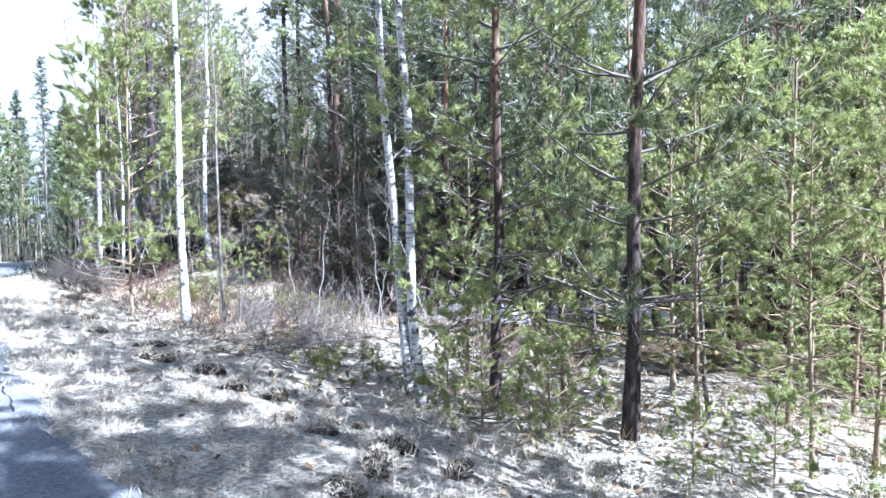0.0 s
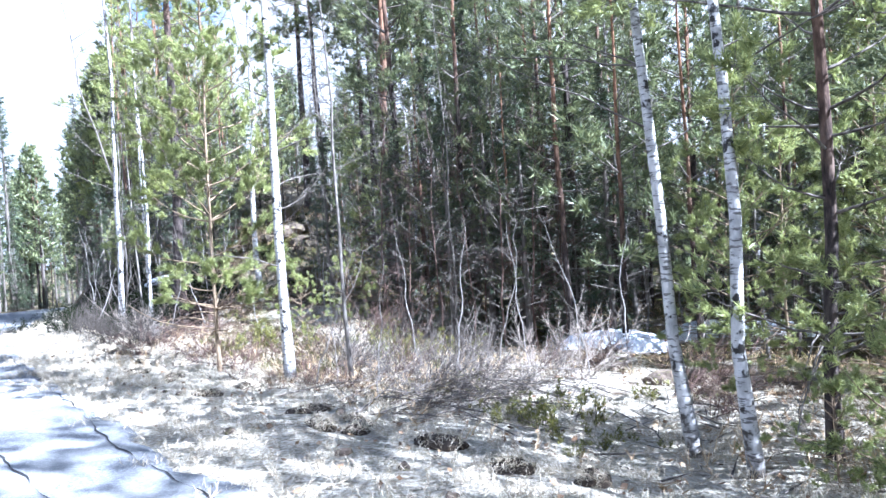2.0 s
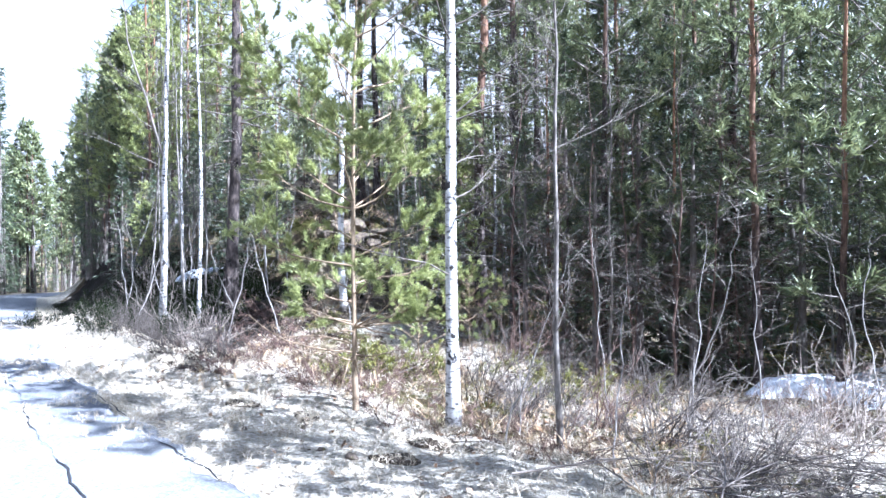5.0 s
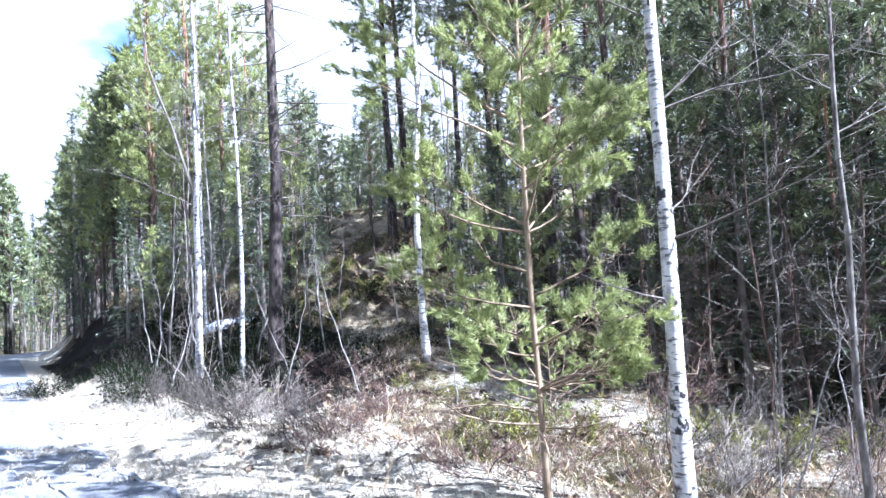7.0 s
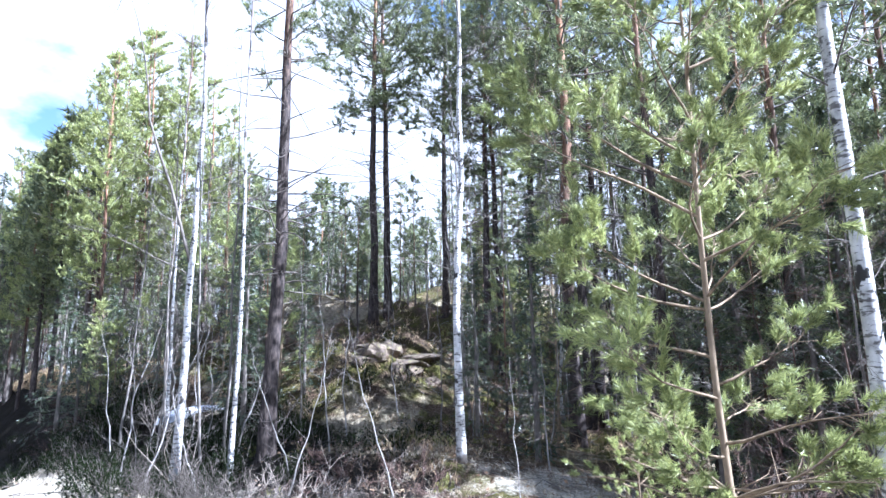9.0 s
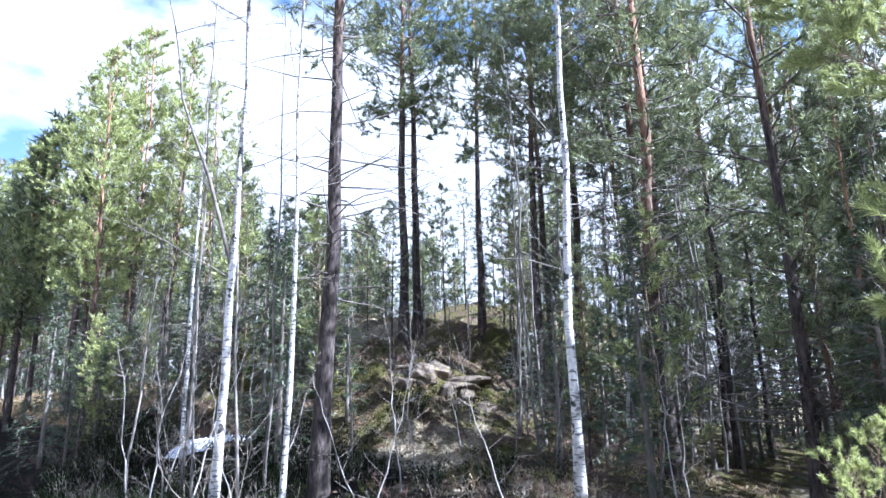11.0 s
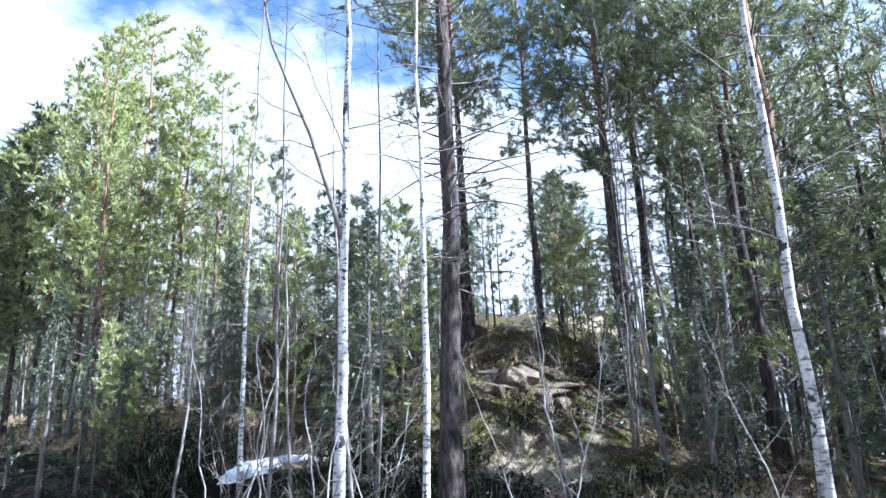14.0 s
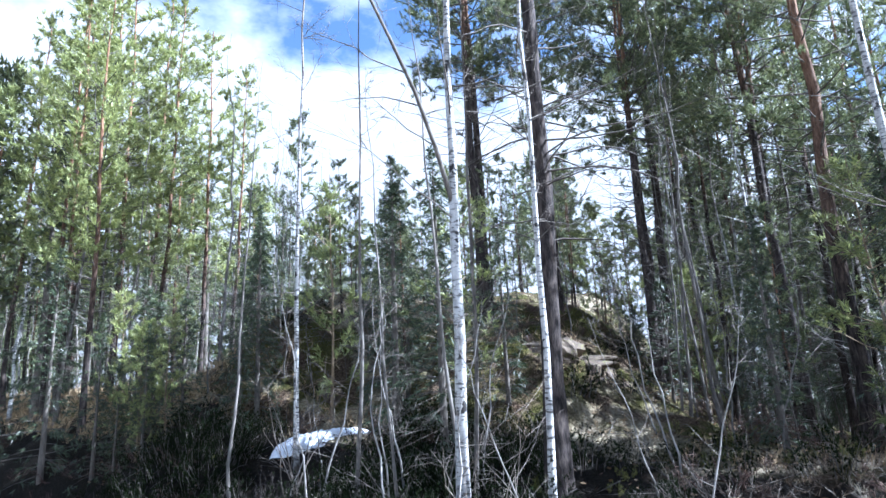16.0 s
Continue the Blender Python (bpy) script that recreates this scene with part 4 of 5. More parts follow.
    for x, y, j, k in ((-17.9, 27.9, 1, 0.8), (-19.0, 32.0, 0, 0.8), (-5.5, 21.0, 2, 1.0), (-4.2, 22.6, 1, 0.6), (-6.6, 22.3, 2, 0.8), (-1.6, 14.9, 1, 0.9), (-2.3, 15.5, 1, 1.0), (-3.1, 15.2, 1, 0.8), (-0.8, 15.8, 1, 1.0), (-1.5, 16.6, 1, 1.1), (-3.4, 16.4, 1, 1.0), (-2.6, 17.3, 0, 0.7), (-0.2, 17.0, 1, 1.1), (-4.2, 15.8, 1, 0.7)):
        put(spruces[j], x, y, k, 61 * k + 50 * j, label=names[1], category="tree", group="wood")
    # young growth under the trees right of the hill
    for i in range(48):
        s, d = rng.uniform(5, 19), rng.uniform(14.5, 30)
        x, y = world_xy(s, d)
        put((spruces[2], spruces[1], pines[3])[i % 3], x, y, rng.uniform(0.45, 0.9), rng.uniform(0, 360), label="young conifer under the tall trees", category="tree", group="wood")
    for i in range(26):
        s = rng.uniform(37, 66)
        d = float(road_edge(s)) + rng.uniform(2.0, 8)
        x, y = world_xy(s, d)
        u = rng.integers(4)
        put((far[0], far[1], bare[0], pines[1])[u], x, y, rng.uniform(0.7, 1.1), rng.uniform(0, 360), label=(names[0], names[1], names[2], names[0])[u], category="tree", group="wood")
    # where the road bends out of sight
    for i in range(46):
        s = rng.uniform(66, 120)
        e = float(road_edge(s))
        d = e + 2 + rng.uniform(0, 16) if i % 2 else e - 9 - rng.uniform(0, 16)
        x, y = world_xy(s, d)
        j = int(rng.uniform() < 0.4)
        put(far[j], x, y, rng.uniform(0.9, 1.4), rng.uniform(0, 360), label=names[j], category="tree", group="far wood")
    # low growth on the hill, thin stems beside it
    for i in range(48):
        s, d = rng.uniform(15, 33), rng.uniform(14.5, 27)
        x, y = world_xy(s, d)
        put((pines[3], spruces[1], spruces[2], bare[3], bare[1])[rng.integers(5)], x, y, rng.uniform(0.4, 0.66), rng.uniform(0, 360), label="small tree on the hilltop", category="tree", group="hill trees")
    for i in range(66):
        x, y = world_xy(rng.uniform(17, 31), rng.uniform(10.5, 17.5)) if i < 36 else world_xy(rng.uniform(24.5, 35), rng.uniform(10.5, 18))
        if free(x, y, 0.2):
            j = rng.integers(5)
            put((bare[3], bare[1], bare[3], spruces[2], pines[3])[j], x, y, rng.uniform(0.35, 0.6), rng.uniform(0, 360), label="small tree on the hillside", category="tree", group="hill trees")
    for i in range(34):
        s = rng.uniform(14.5, 19) if i % 2 else rng.uniform(23.5, 42)
        d = rng.uniform(12.2, 20) if i % 2 else max(float(road_edge(s)) + 4, 9.5) + rng.uniform(0, 8)
        x, y = world_xy(s, d)
        if free(x, y, 0.3):
            put(bare[rng.integers(4)], x, y, rng.uniform(0.7, 1.1), rng.uniform(0, 360), label=names[2], category="tree", group="wood")
    # dark spruces deep in the wood behind the clearing
    for i in range(56):
        x, y = world_xy(rng.uniform(-6, 14), rng.uniform(19, 34))
        put_thing(spruces[i % 2], x, y, rng.uniform(0.9, 1.3) if i % 2 == 0 else rng.uniform(1.3, 1.8), rng.uniform(0, 360), label=names[1], category="tree", group="wood")
    # the far side of the wood
    for i in range(135):
        s = rng.uniform(-8, 95)
        d = max(27.0, float(road_edge(s)) + 6) + rng.uniform(0, 16)
        x, y = world_xy(s, d)
        j = int(rng.uniform() < 0.6)
        k = 0.55 if 18 < s < 36 else 1.0
        put(far[j], x, y, k * rng.uniform(0.8, 1.2), rng.uniform(0, 360), label=names[j], category="tree", group="far wood")


wood()


# ---- shrubs, snow, stones ----
def shrubs():
    rng = np.random.default_rng(5)
    pale = [bare_shrub("bare_shrub", 70 + i, 0.95, 1.15, 15, (PALE_TWIG, DEAD_TWIG)[i], 13, 0.007, (0.25, 0.1)) for i in range(2)]
    red = [bare_shrub("bare_shrub", 74 + i, 0.55, 0.85, 8, RED_TWIG, 14, 0.005, (0.2 - 0.4 * i, 0.1)) for i in range(2)]
    for x, y, k, a in ((-3.2, 9.6, .9, 0), (-2.6, 10.3, 1.05, 60), (-1.9, 10.6, 1.0, 130), (-3.6, 10.2, 0.9, 200), (-1.2, 11.2, 1.0, 290), (-2.9, 11.4, 1.2, 20), (-2.2, 9.8, .7, 80),
                       (-9.9, 15.8, 1.0, 40), (-9.4, 15.1, 0.9, 170), (-10.6, 16.6, 0.8, 80),
                       (-4.6, 12.6, .8, 66), (-0.6, 12.3, 1.0, 180)):
        put(pale[rng.integers(2)], x, y, k, a, label="bare pale-twigged bush at the ditch", category="shrub", group="bare bushes")
    brush = [bare_shrub("bare_shrub", 170 + i, 1.1, 1.3, 19, (DEAD_TWIG, RED_TWIG, DARK_TWIG)[i], 13, 0.0085, (0.6, 0.05)) for i in range(3)]
    for i in range(25):
        x, y = world_xy(rng.uniform(5.8, 12.6), rng.uniform(6.0, 9.0))
        if math.hypot(x + 5.4, y - 11.4) > 0.9:
            put(brush[i % 3], x, y, rng.uniform(0.6, 1.15), rng.uniform(-30, 40), label="dense brown leafless brush leaning over the hollow", category="shrub", group="bare bushes")
    heather = leafy_shrub("undergrowth_bush", 88, 0.62, 0.6, 120, MOSS_LEAF, 9, 0.08, 0.008)
    for x, y, k in ((-4.3, 13.7, 1.1), (-3.7, 13.9, 1.0), (-3.1, 13.4, 0.9), (-4.0, 13.2, 0.8), (-6.7, 13.9, 0.9), (-7.1, 13.4, 0.8), (-6.1, 13.6, 0.9), (-2.0, 8.6, 0.6), (-1.6, 9.2, 0.7), (-2.4, 9.0, 0.5)):
        put(heather, x, y, k, 70 * x, label="yellow-green heather bush in the sunny hollow", category="shrub", group="undergrowth")
    ditch = bare_shrub("bare_shrub", 78, 1.2, 1.2, 18, DARK_TWIG, 13, 0.008, (-0.4, 0.1))
    for i in range(17):
        s = 15.5 + 0.6 * i + rng.uniform(-0.2, 0.2)
        x, y = world_xy(s, max(float(ditch_edge(s)) + 2.2, float(road_edge(s)) + 1.2) + rng.uniform(0, 0.9))
        put(ditch, x, y, rng.uniform(0.7, 1.1), rng.uniform(-40, 60), label="leafless dark grey bush leaning over the ditch", category="shrub", group="bare bushes")
    for i in range(26):
        s, d = rng.uniform(9.5, 16), rng.uniform(4.9, 6.6)
        x, y = world_xy(s, d)
        put(red[rng.integers(2)], x, y, rng.uniform(0.6, 1.1), rng.uniform(0, 360), label="low reddish-brown leafless scrub", category="shrub", group="ditch scrub")
    for i in range(30):
        s = rng.uniform(12.3, 18.8)
        x, y = world_xy(s, float(ditch_edge(s)) + rng.uniform(2.6, 5.2))
        put(red[i % 2], x, y, rng.uniform(0.6, 1.15), rng.uniform(0, 360), label="low reddish-brown leafless scrub", category="shrub", group="ditch scrub")
    for i in range(48):
        x, y = world_xy(rng.uniform(16.5, 30), rng.uniform(9.3, 17))
        put(red[i % 2], x, y, rng.uniform(0.7, 1.4), rng.uniform(0, 360), label="low leafless scrub on the hillside", category="shrub", group="hill scrub")
    # bushes whose blackened leaves stand for the shade over hollow and bank
    dark = [leafy_shrub("evergreen_shrub", 80 + i, 0.9, 0.8, 230, SHRUB_LEAF_SHADED, 14, 0.06, 0.0055) for i in range(2)]
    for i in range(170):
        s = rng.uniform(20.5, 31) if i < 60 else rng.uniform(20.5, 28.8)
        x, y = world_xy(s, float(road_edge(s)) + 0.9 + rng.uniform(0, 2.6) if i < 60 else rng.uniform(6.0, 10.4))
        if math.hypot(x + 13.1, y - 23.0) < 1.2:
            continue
        put(dark[i % 2], x, y, rng.uniform(0.6, 0.95) * (0.45 if s > 27.5 else 1), rng.uniform(0, 360), label="low dark green evergreen bush, shade painted into its leaf colour", category="shrub", group="dark bushes")
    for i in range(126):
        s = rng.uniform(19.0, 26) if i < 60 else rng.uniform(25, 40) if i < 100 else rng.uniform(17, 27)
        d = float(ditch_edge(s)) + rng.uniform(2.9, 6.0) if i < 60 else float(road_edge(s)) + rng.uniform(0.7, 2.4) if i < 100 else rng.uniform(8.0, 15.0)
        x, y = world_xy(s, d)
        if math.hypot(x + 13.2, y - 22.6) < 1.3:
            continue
        put(dark[i % 2], x, y, rng.uniform(0.45, 0.85) * (0.5 if s > 27.5 else 1) if i < 100 else rng.uniform(0.5, 1.0), rng.uniform(0, 360), label="low dark green evergreen bush, shade painted into its leaf colour", category="shrub", group="dark bushes")
    green = [leafy_shrub("undergrowth_bush", 84 + i, 0.5, 0.5, 84, MOSS_LEAF, 9, 0.075, 0.011) for i in range(2)]
    for i in range(12):
        x, y = world_xy(rng.uniform(5.0, 9.5), rng.uniform(4.8, 6.6))
        put(green[i % 2], x, y, rng.uniform(0.35, 0.6), 40 * i, label="low yellow-green mossy clump on dry grass", category="shrub", group="undergrowth")
    for i in range(112):
        s = rng.uniform(0, 27) if i < 70 else rng.uniform(17, 30)
        d = rng.uniform(6.0, 13.5) if i < 70 else rng.uniform(9.5, 17)
        x, y = world_xy(s, d)
        put(green[i % 2], x, y, rng.uniform(0.4, 1.0), rng.uniform(0, 360), label="low yellow-green bush on the forest floor", category="shrub", group="undergrowth")
    # reddish heath along the top of the bank
    for i in range(16):
        s = rng.uniform(25.5, 36)
        x, y = world_xy(s, float(road_edge(s)) + rng.uniform(1.6, 4.0))
        put(red[i % 2], x, y, rng.uniform(0.5, 0.85), rng.uniform(0, 360), label="low reddish-brown leafless scrub on the bank", category="shrub", group="bank scrub")


shrubs()


def saplings_and_brush():
    rng = np.random.default_rng(15)
    thin = [birch("bare_sapling", 90 + i, 2.6, 0.013, 0.5, 0.7, 9, 3, wob=0.16, bark=GREY_TWIG, twig_mat=DEAD_TWIG, lean=((0.25, 0.1), (-0.3, 0.0), (0.05, 0.1))[i]) for i in range(3)]
    for x, y, k in ((-2.9, 11.2, 0.9), (-1.9, 11.9, 1.0), (-1.0, 11.6, 0.9), (-0.3, 12.2, 1.1), (-3.6, 12.2, 1.0), (-4.7, 11.4, 0.7), (-2.3, 13.2, 1.2), (-3.9, 10.3, 0.8), (-4.9, 10.9, 0.9), (-8.6, 16.1, 0.9),
                    (-7.2, 15.2, 0.8), (-13.1, 22.5, 0.8), (-13.6, 22.4, 0.75), (-12.0, 20.1, 1.1), (-10.2, 18.2, 0.9), (-6.2, 17.2, 1.1), (-9.3, 19.0, 1.2), (-12.9, 19.3, 1.2), (-13.6, 20.2, 1.3), (-8.3, 20.6, 1.2), (-7.0, 19.6, 1.3), (-12.5, 18.3, 1.2), (-11.6, 18.2, 1.1), (-13.0, 18.8, 1.3), (-12.3, 20.6, 1.4), (-11.4, 20.2, 1.3), (-10.2, 17.6, 1.1), (-13.4, 21.2, 1.4), (-9.6, 18.6, 1.2), (-5.9, 18.2, 1.3)):
        put(thin[rng.integers(3)], x, y, k, rng.uniform(0, 360), label="thin bare sapling with a crooked stem", category="tree", group="saplings")
    stems = [birch("slim_birch", 95 + i, 8.5, 0.032, 2.2, 0.9, 14, 5, wob=0.05, lean=((0.03, 0.0), (-0.04, 0.02))[i], bark=GREY_BARK) for i in range(2)]
    for x, y, k in ((-11.9, 19.6, 0.9), (-11.6, 20.0, 1.0), (-12.6, 19.9, 0.8), (-12.95, 20.7, 1.0), (-10.2, 20.4, 0.6), (-7.1, 21.3, 1.0), (-6.8, 20.9, 1.1), (-6.5, 21.5, 1.0), (-6.95, 21.7, 0.8),
                    (-14.4, 22.9, 1.0), (-2.2, 17.2, 1.0), (0.3, 15.6, 1.0), (1.9, 12.4, 0.8), (2.5, 7.4, 0.7), (-3.0, 14.6, 0.8)):
        put(stems[rng.integers(2)], x, y, k, rng.uniform(0, 360), label="slim grey birch stem, bare", category="tree", group="slim birches")
    willow = bare_shrub("bare_shrub", 98, 1.9, 0.55, 8, PALE_TWIG, 2, 0.013)
    put(willow, -13.5, 22.5, 1.0, 30, label="young willow with bare pale stems beside old snow", category="shrub", group="bare bushes")
    put(willow, -12.0, 18.5, 0.8, 200, label="young willow with bare pale stems", category="shrub", group="bare bushes")
    pile = new("brush_pile")
    for i in range(46):
        st = Sticks()
        a = rng.normal(0.4, 0.7)
        l = rng.uniform(0.5, 1.7)
        c = rng.normal(size=2) * (0.75, 0.35)
        z = 0.05 + rng.uniform(0, 0.32)
        w = np.array([math.cos(a), math.sin(a), rng.normal() * 0.15])
        p = bent((c[0] - w[0] * l / 2, c[1] - w[1] * l / 2, z), w, l, rng, 5, 0.1)
        p[:, 2] = np.maximum(p[:, 2], 0.02)
        st.tube(p, np.linspace(rng.uniform(0.004, 0.010), 0.002, 6), 4)
        for j in range(4):
            q = p[rng.integers(1, 6)]
            st.sliver(q, q + w * 0.2 + rng.normal(size=3) * 0.12, 0.004)
        st.done("stick", (DEAD_TWIG, PALE_TWIG, DEAD_TWIG)[i % 3], pile)
    put(pile, -3.1, 9.15, label="low heap of cut grey branches on dry grass", category="branches", group="brush")
    put(pile, 1.7, 13.9, 1.5, 70, label="heap of dark branches beside old snow", category="branches", group="brush")
    put(pile, -2.2, 9.9, 0.8, 150, label="low heap of cut grey branches on dry grass", category="branches", group="brush")


saplings_and_brush()


def snow_patch(x, y, w, l, h, turn, seed, hug=0.3):
    rng = np.random.default_rng(seed)
    n, m = 72, 14
    v, t = [], []
    ph = rng.uniform(0, 6.28, 6)
    g0 = ground_at(x, y)
    for j in range(m + 1):
        f = j / m
        for i in range(n):
            a = i * 2 * math.pi / n
            r = f * (1 + 0.24 * math.sin(2 * a + ph[0]) + 0.2 * math.sin(3 * a + ph[1]) + 0.1 * math.sin(7 * a + ph[2]) + 0.08 * math.sin(13 * a + ph[3]) + 0.05 * math.sin(19 * a + ph[4]) + 0.04 * math.sin(29 * a + ph[5]))
            px, py = w * r * math.cos(a), l * r * math.sin(a)
            c, s = math.cos(radians(turn)), math.sin(radians(turn))
            gx, gy = x + px * c - py * s, y + px * s + py * c
            g = ground_at(gx, gy)
            z = max(g + 0.03 * (1 - f), (1 - hug) * g0 + hug * g + h * (1 - f ** 5) - 0.06 * f ** 3) + 0.09 * h ** 0.5 * noise.noise((4 * gx, 4 * gy, seed)) + 0.035 * noise.noise((13 * gx, 13 * gy, seed)) - (0.05 if j == m else 0)
            v.append((gx, gy, z))
    for j in range(m):
        for i in range(n):
            a, b = j * n + i, j * n + (i + 1) % n
            t += [(a, a + n, b + n), (a, b + n, b)]
    tagged(link_mesh("snow_patch", v, t, SNOW), "last patch of old snow lying on the forest floor", "snow", "snow patches")


snow_patch(-0.08, 13.85, 0.85, 0.65, 0.3, 20, 1, 0.45)
snow_patch(2.3, 15.0, 1.2, 0.6, 0.2, -10, 2)
snow_patch(-12.95, 23.3, 0.75, 0.27, 0.1, -4, 3, 0.35)


def boulder(x, y, r, seed, flat=0.6, turn=0, mat=None, z=None, label="grey lichen-covered boulder half sunk in the ground"):
    rng = np.random.default_rng(seed + 300)
    bm = bmesh.new()
    for i in range(26):
        v = Vector(rng.normal(size=3)).normalized()
        k = rng.uniform(0.8, 1.1)
        bm.verts.new((v.x * k * r * 1.15, v.y * k * r * 0.85, v.z * k * r * flat))
    bmesh.ops.convex_hull(bm, input=bm.verts)
    bmesh.ops.delete(bm, geom=[v for v in bm.verts if not v.link_faces], context="VERTS")
    bmesh.ops.bevel(bm, geom=list(bm.edges), offset=0.06 * r, segments=2, affect="EDGES", clamp_overlap=True)
    bmesh.ops.subdivide_edges(bm, edges=list(bm.edges), cuts=1, use_grid_fill=True)
    for v in bm.verts:
        v.co *= 1 + 0.10 * noise.noise(v.co * 3.5 / r + Vector((seed * 3.1, seed * 1.7, 0)))
    me = bpy.data.meshes.new("boulder")
    bm.to_mesh(me)
    bm.free()
    me.materials.append(mat or ROCK)
    ob = new("boulder", me)
    ob.matrix_basis = pose(x, y, (ground_at(x, y) if z is None else z) + r * flat * (0.25 if y < 20 else -0.15), 0, 0, turn)
    return tagged(ob, label, "rock", "rocks")


for i, (x, y, r) in enumerate(((-0.02, 11.2, .3), (.5, 11.1, .28), (-.5, 11.9, .22), (.3, 10.4, .2), (-9.2, 22.3, .26), (-8.75, 22.45, .34), (-8.3, 22.35, .24), (-7.9, 22.6, .32), (-7.45, 22.5, .26), (-8.5, 22.95, .36), (-8.0, 23.1, .3), (-9.0, 23.0, .3), (-8.4, 22.0, .2), (-7.7, 22.1, .18), (-9.3, 24.0, .36), (-11.6, 25.6, .4), (-10.9, 25.3, .34), (-12.4, 25.4, .3))):
    boulder(x, y, r, i + 1, 0.72, 37 * i)


def turf_clod(x, y, w, l, h, turn, seed):
    """A torn lump of turf: dark soil underneath, matted straw on top."""
    rng = np.random.default_rng(seed)
    root = new("turf_clod")
    bm = bmesh.new()
    bmesh.ops.create_icosphere(bm, subdivisions=3, radius=1.0)
    for v in bm.verts:
        k = 1 + 0.3 * noise.noise(v.co * 1.6 + Vector((seed, 0, 0))) + 0.12 * noise.noise(v.co * 5 + Vector((0, seed, 0)))
        v.co = Vector((v.co.x * w * k, v.co.y * l * k, v.co.z * h * (k if v.co.z > 0 else 0.6)))
    me = bpy.data.meshes.new("soil")
    bm.to_mesh(me)
    tops = np.array([v.co for v in bm.verts if v.co.z > 0.35 * h])
    bm.free()
    me.materials.append(SOIL)
    ob = new("soil", me)
    ob.parent = root
    ways = np.array((0.35, -0.2, 0.8)) + rng.normal(size=(len(tops), 3)) * 0.5
    ways /= np.linalg.norm(ways, axis=1)[:, None]
    v, t = spikes(tops, ways, rng, 12, 0.07, 0.003, 0.9, 0.25)
    tagged(link_mesh("straw", v, t, STRAW, root, flat=True), kind="stuff")
    root.matrix_basis = pose(x, y, ground_at(x, y) + 0.15 * h, 0, 0, turn)
    return tagged(root, "torn lump of turf with bleached grass on the verge", "turf", "turf lumps")


SOIL = make_plain_bark("dark_soil", (0.012, 0.009, 0.007), (0.04, 0.03, 0.022), (0.11, 0.085, 0.06), 5.0)
rng_turf = np.random.default_rng(61)
for i in range(34):
    s = rng_turf.uniform(2.5, 5.5) if i < 10 else rng_turf.uniform(6, 18)
    d = (rng_turf.uniform(2.9, 4.0) if i < 10 else float(road_edge(s)) + rng_turf.uniform(1.1, 2.1))
    x, y = world_xy(s, d)
    turf_clod(x, y, rng_turf.uniform(0.1, 0.26), rng_turf.uniform(0.06, 0.12), rng_turf.uniform(0.05, 0.1), 141 + rng_turf.normal() * 25, i)


for i, (x, y, r, a) in enumerate(((-8.95, 22.5, 0.5, 10), (-8.1, 22.75, 0.55, -8), (-8.6, 23.3, 0.6, 4), (-7.6, 23.4, 0.5, -15), (-10.9, 25.0, 0.5, -12))):
    boulder(x, y, r, 70 + i, 0.27, a, z=ground_at(x, y) - 0.09, label="low brown rock ledge sunk in the hillside")

rng_stone = np.random.default_rng(44)
for i in range(18):
    s = rng_stone.uniform(4, 20)
    x, y = world_xy(s, float(road_edge(s)) + rng_stone.uniform(0.3, 2.4))
    boulder(x, y, rng_stone.uniform(0.03, 0.075), 40 + i, 0.7, 51 * i, label="small dark stone lying on the verge")


# ---- grass, litter ----
def blades(name, pts, rng, per, length, width, spread, mat, label):
    pts = np.asarray(pts)
    ways = rng.normal(size=(len(pts), 3)) * spread + np.array([0, 0, 1.0])
    ways /= np.linalg.norm(ways, axis=1)[:, None]
    v, t = spikes(pts, ways, rng, per, length, width, 0.75)
    tagged(link_mesh(name, v, t, mat, flat=True), label, "grass", kind="stuff")


WITHERED = make_grass("withered_grass_blades", (0.05, 0.032, 0.02), (0.13, 0.088, 0.058), (0.34, 0.26, 0.18))
LEAF_LITTER = make_grass("brown_leaf_litter", (0.06, 0.035, 0.02), (0.18, 0.11, 0.06), (0.36, 0.25, 0.15))


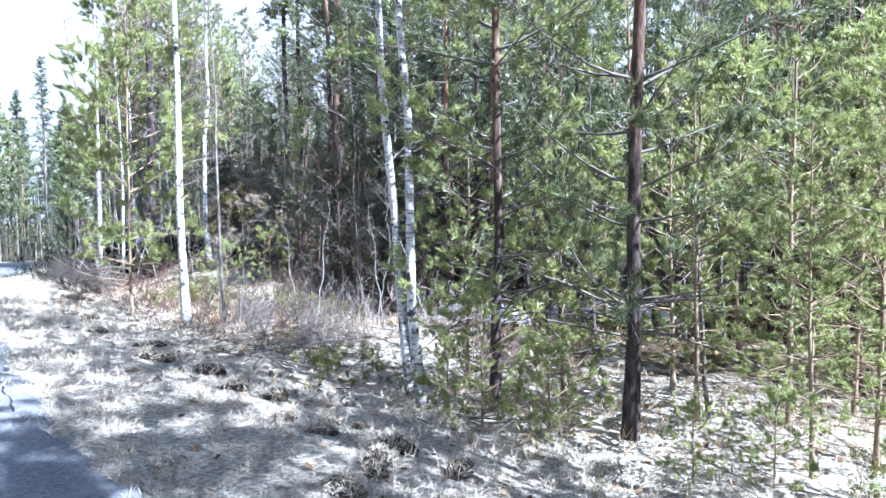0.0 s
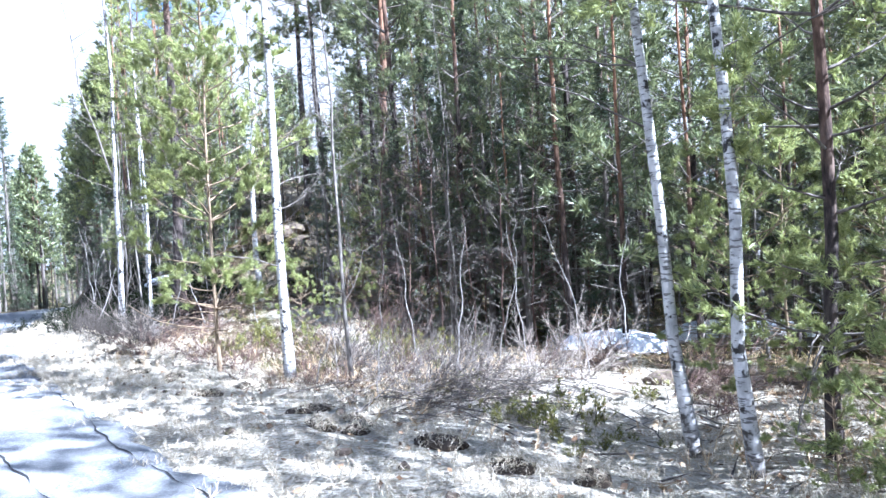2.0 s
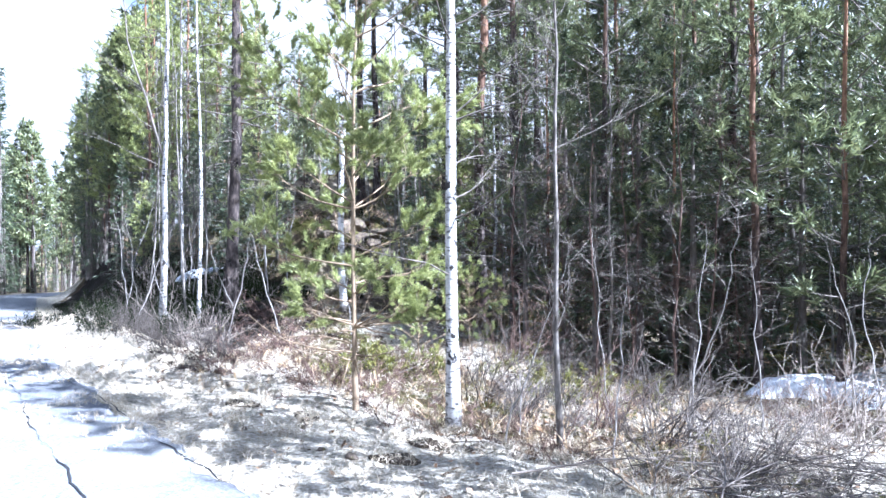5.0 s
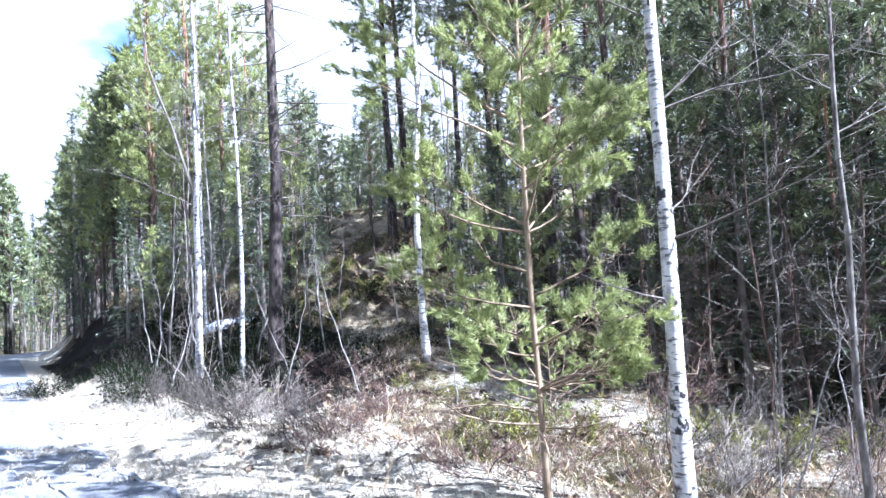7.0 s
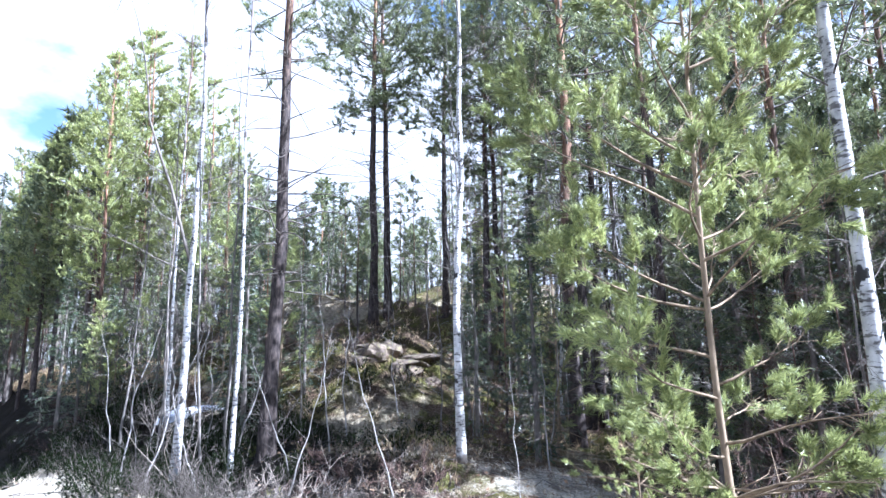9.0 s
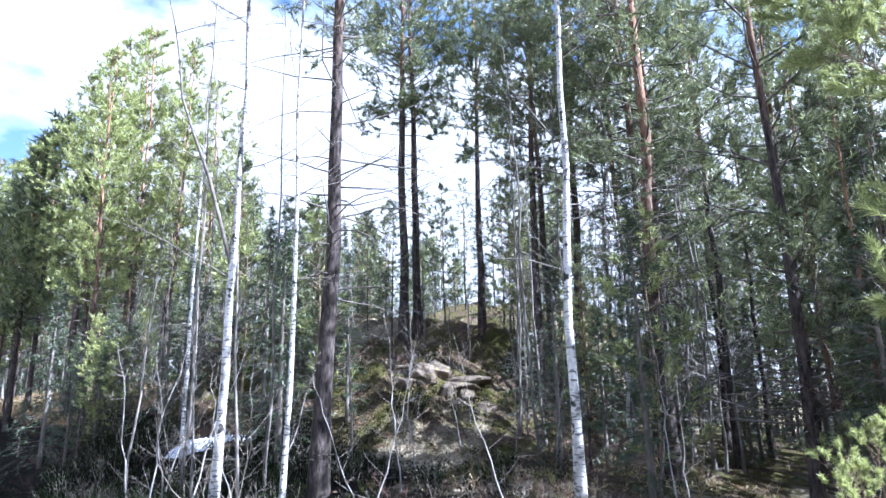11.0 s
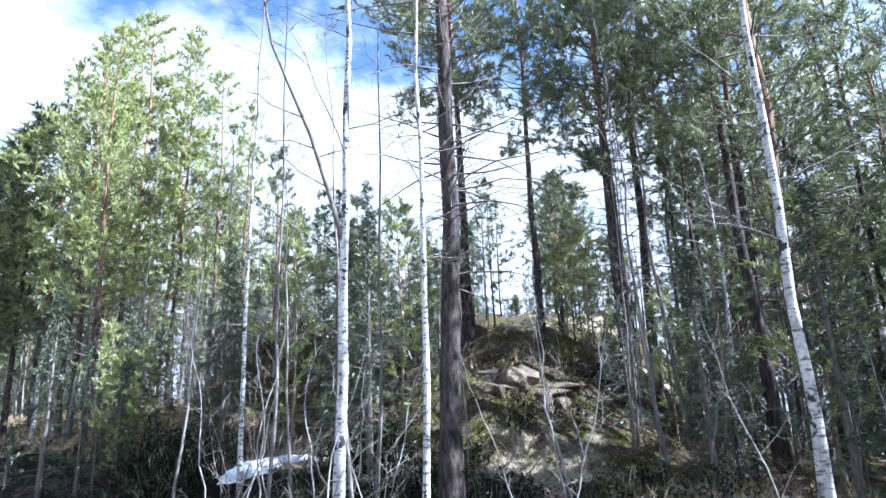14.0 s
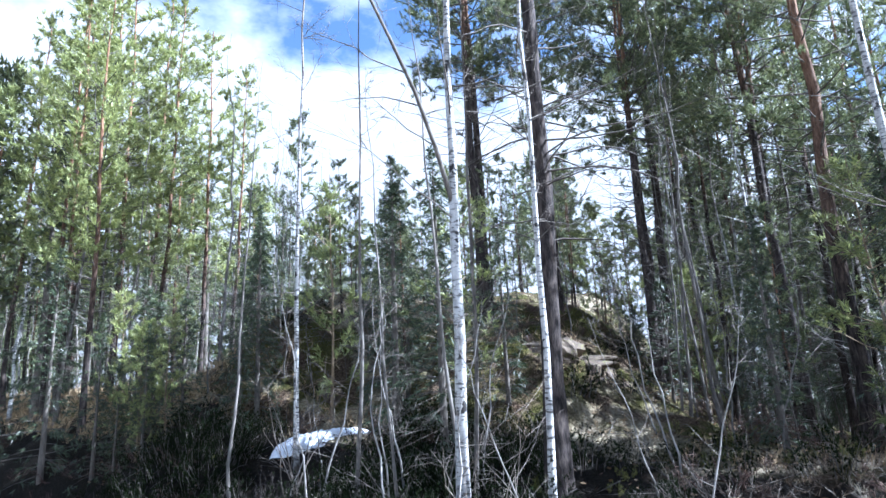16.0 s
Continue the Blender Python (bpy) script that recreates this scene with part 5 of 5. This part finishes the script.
def grass():
    rng = np.random.default_rng(9)
    n = 9000
    s = rng.uniform(-2, 40, n)
    d = road_edge(s) - 0.08 + rng.uniform(0, 1, n) ** 1.4 * 4.4
    x, y = US.x * s + UD.x * d, US.y * s + UD.y * d
    dry = ((s < 17.5) | (d - road_edge(s) < 2.2)) & ((s < 24.5) | (d - road_edge(s) < 0.8))
    blades("dry_grass", np.stack([x, y, ground_z(s, d) + 0.02], -1)[dry], rng, 9, 0.085, 0.0024, 0.9, STRAW, "bleached flattened dry grass on the road verge")
    n = 1700
    s = np.repeat(rng.uniform(-2, 30, n), 14) + rng.normal(size=n * 14) * 0.07
    d = np.repeat(road_edge(rng.uniform(0, 9, n)) + rng.uniform(0, 1, n) ** 0.9 * 7, 14) + rng.normal(size=n * 14) * 0.07
    x, y = US.x * s + UD.x * d, US.y * s + UD.y * d
    dry = ((s < 17.5) | (d - road_edge(s) < 2.2)) & ((s < 24.5) | (d - road_edge(s) < 0.8))
    blades("grass_tussocks", np.stack([x, y, ground_z(s, d) + 0.04], -1)[dry], rng, 5, 0.075, 0.0026, 0.8, STRAW, "small tussocks of bleached grass")
    n = 5200
    s = rng.uniform(8, 18.5, n)
    d = road_edge(s) + rng.uniform(2.0, 7.5, n)
    x, y = US.x * s + UD.x * d, US.y * s + UD.y * d
    keep = np.sin(2.1 * x + 0.4) + np.sin(1.9 * y) + rng.normal(size=n) * 0.6 > -0.3
    blades("matted_grass", np.stack([x, y, ground_z(s, d) + 0.02], -1)[keep], rng, 7, 0.12, 0.0032, 0.9, WITHERED, "matted withered brown grass in the hollow beside the verge")
    n = 9000
    s = rng.uniform(0, 36, n)
    d = np.where(rng.uniform(0, 1, n) < 0.15, rng.uniform(4.2, 9, n), rng.uniform(5.5, 18, n))
    x, y = US.x * s + UD.x * d, US.y * s + UD.y * d
    in_hollow = (s > 18.5) & (s < 29.5) & (d < 10.4) | (s > 17) & (s < 27) & (d - ditch_edge(s) > 1.8) & (d - ditch_edge(s) < 5.6) | (s > 24.5) & (d - road_edge(s) < 3.6)
    keep = ~in_hollow & (np.sin(1.3 * x + 0.4) + np.sin(1.1 * y) + rng.normal(size=n) * 0.5 > 0.1)
    blades("brown_grass", np.stack([x, y, ground_z(s, d) + 0.03], -1)[keep], rng, 8, 0.18, 0.005, 0.6, BROWN_GRASS, "tufts of brown withered grass on the forest floor")
    n = 5200
    s = rng.uniform(28.0, 46, n)
    d = road_edge(s) + rng.uniform(3.7, 7.0, n)
    x, y = US.x * s + UD.x * d, US.y * s + UD.y * d
    blades("bank_grass", np.stack([x, y, ground_z(s, d) + 0.05], -1), rng, 8, 0.2, 0.0045, 0.6, BROWN_GRASS, "tall brown dry grass on top of the bank")
    # withered leaves
    n = 5000
    s = rng.uniform(-2, 30, n)
    d = road_edge(s) + 0.1 + rng.uniform(0, 1, n) ** 0.8 * 11
    x, y = US.x * s + UD.x * d, US.y * s + UD.y * d
    c = np.stack([x, y, ground_z(s, d) + 0.025], -1)
    a, r = rng.uniform(0, 6.28, n), rng.uniform(0.018, 0.045, n)
    u = np.stack([np.cos(a) * r, np.sin(a) * r, rng.normal(size=n) * 0.3 * r], -1)
    w = np.stack([-np.sin(a) * r * 0.6, np.cos(a) * r * 0.6, rng.uniform(0, 0.6, n) * r], -1)
    v = np.stack([c - u, c + w, c + u, c - w], 1).reshape(-1, 3)
    i = np.arange(n)[:, None] * 4
    tagged(link_mesh("withered_leaves", v, np.concatenate([i + [0, 1, 2], i + [0, 2, 3]]), LEAF_LITTER, flat=True), "curled brown leaves scattered over the ground", "leaves", kind="stuff")
    st = Sticks()
    for i in range(1500):
        s, d = rng.uniform(-1, 28), rng.uniform(4.5, 14)
        x, y = world_xy(s, d)
        a, l = rng.uniform(0, 6.28), rng.uniform(0.15, 0.9)
        z = ground_at(x, y) + 0.03
        x2, y2 = x + math.cos(a) * l, y + math.sin(a) * l
        st.sliver((x, y, z), (x2, y2, ground_at(x2, y2) + rng.uniform(0.02, 0.2)), rng.uniform(0.004, 0.012))
    tagged(st.done("fallen_twigs", DEAD_TWIG), "fallen dry twigs scattered over the forest floor", "twigs", kind="stuff")


grass()
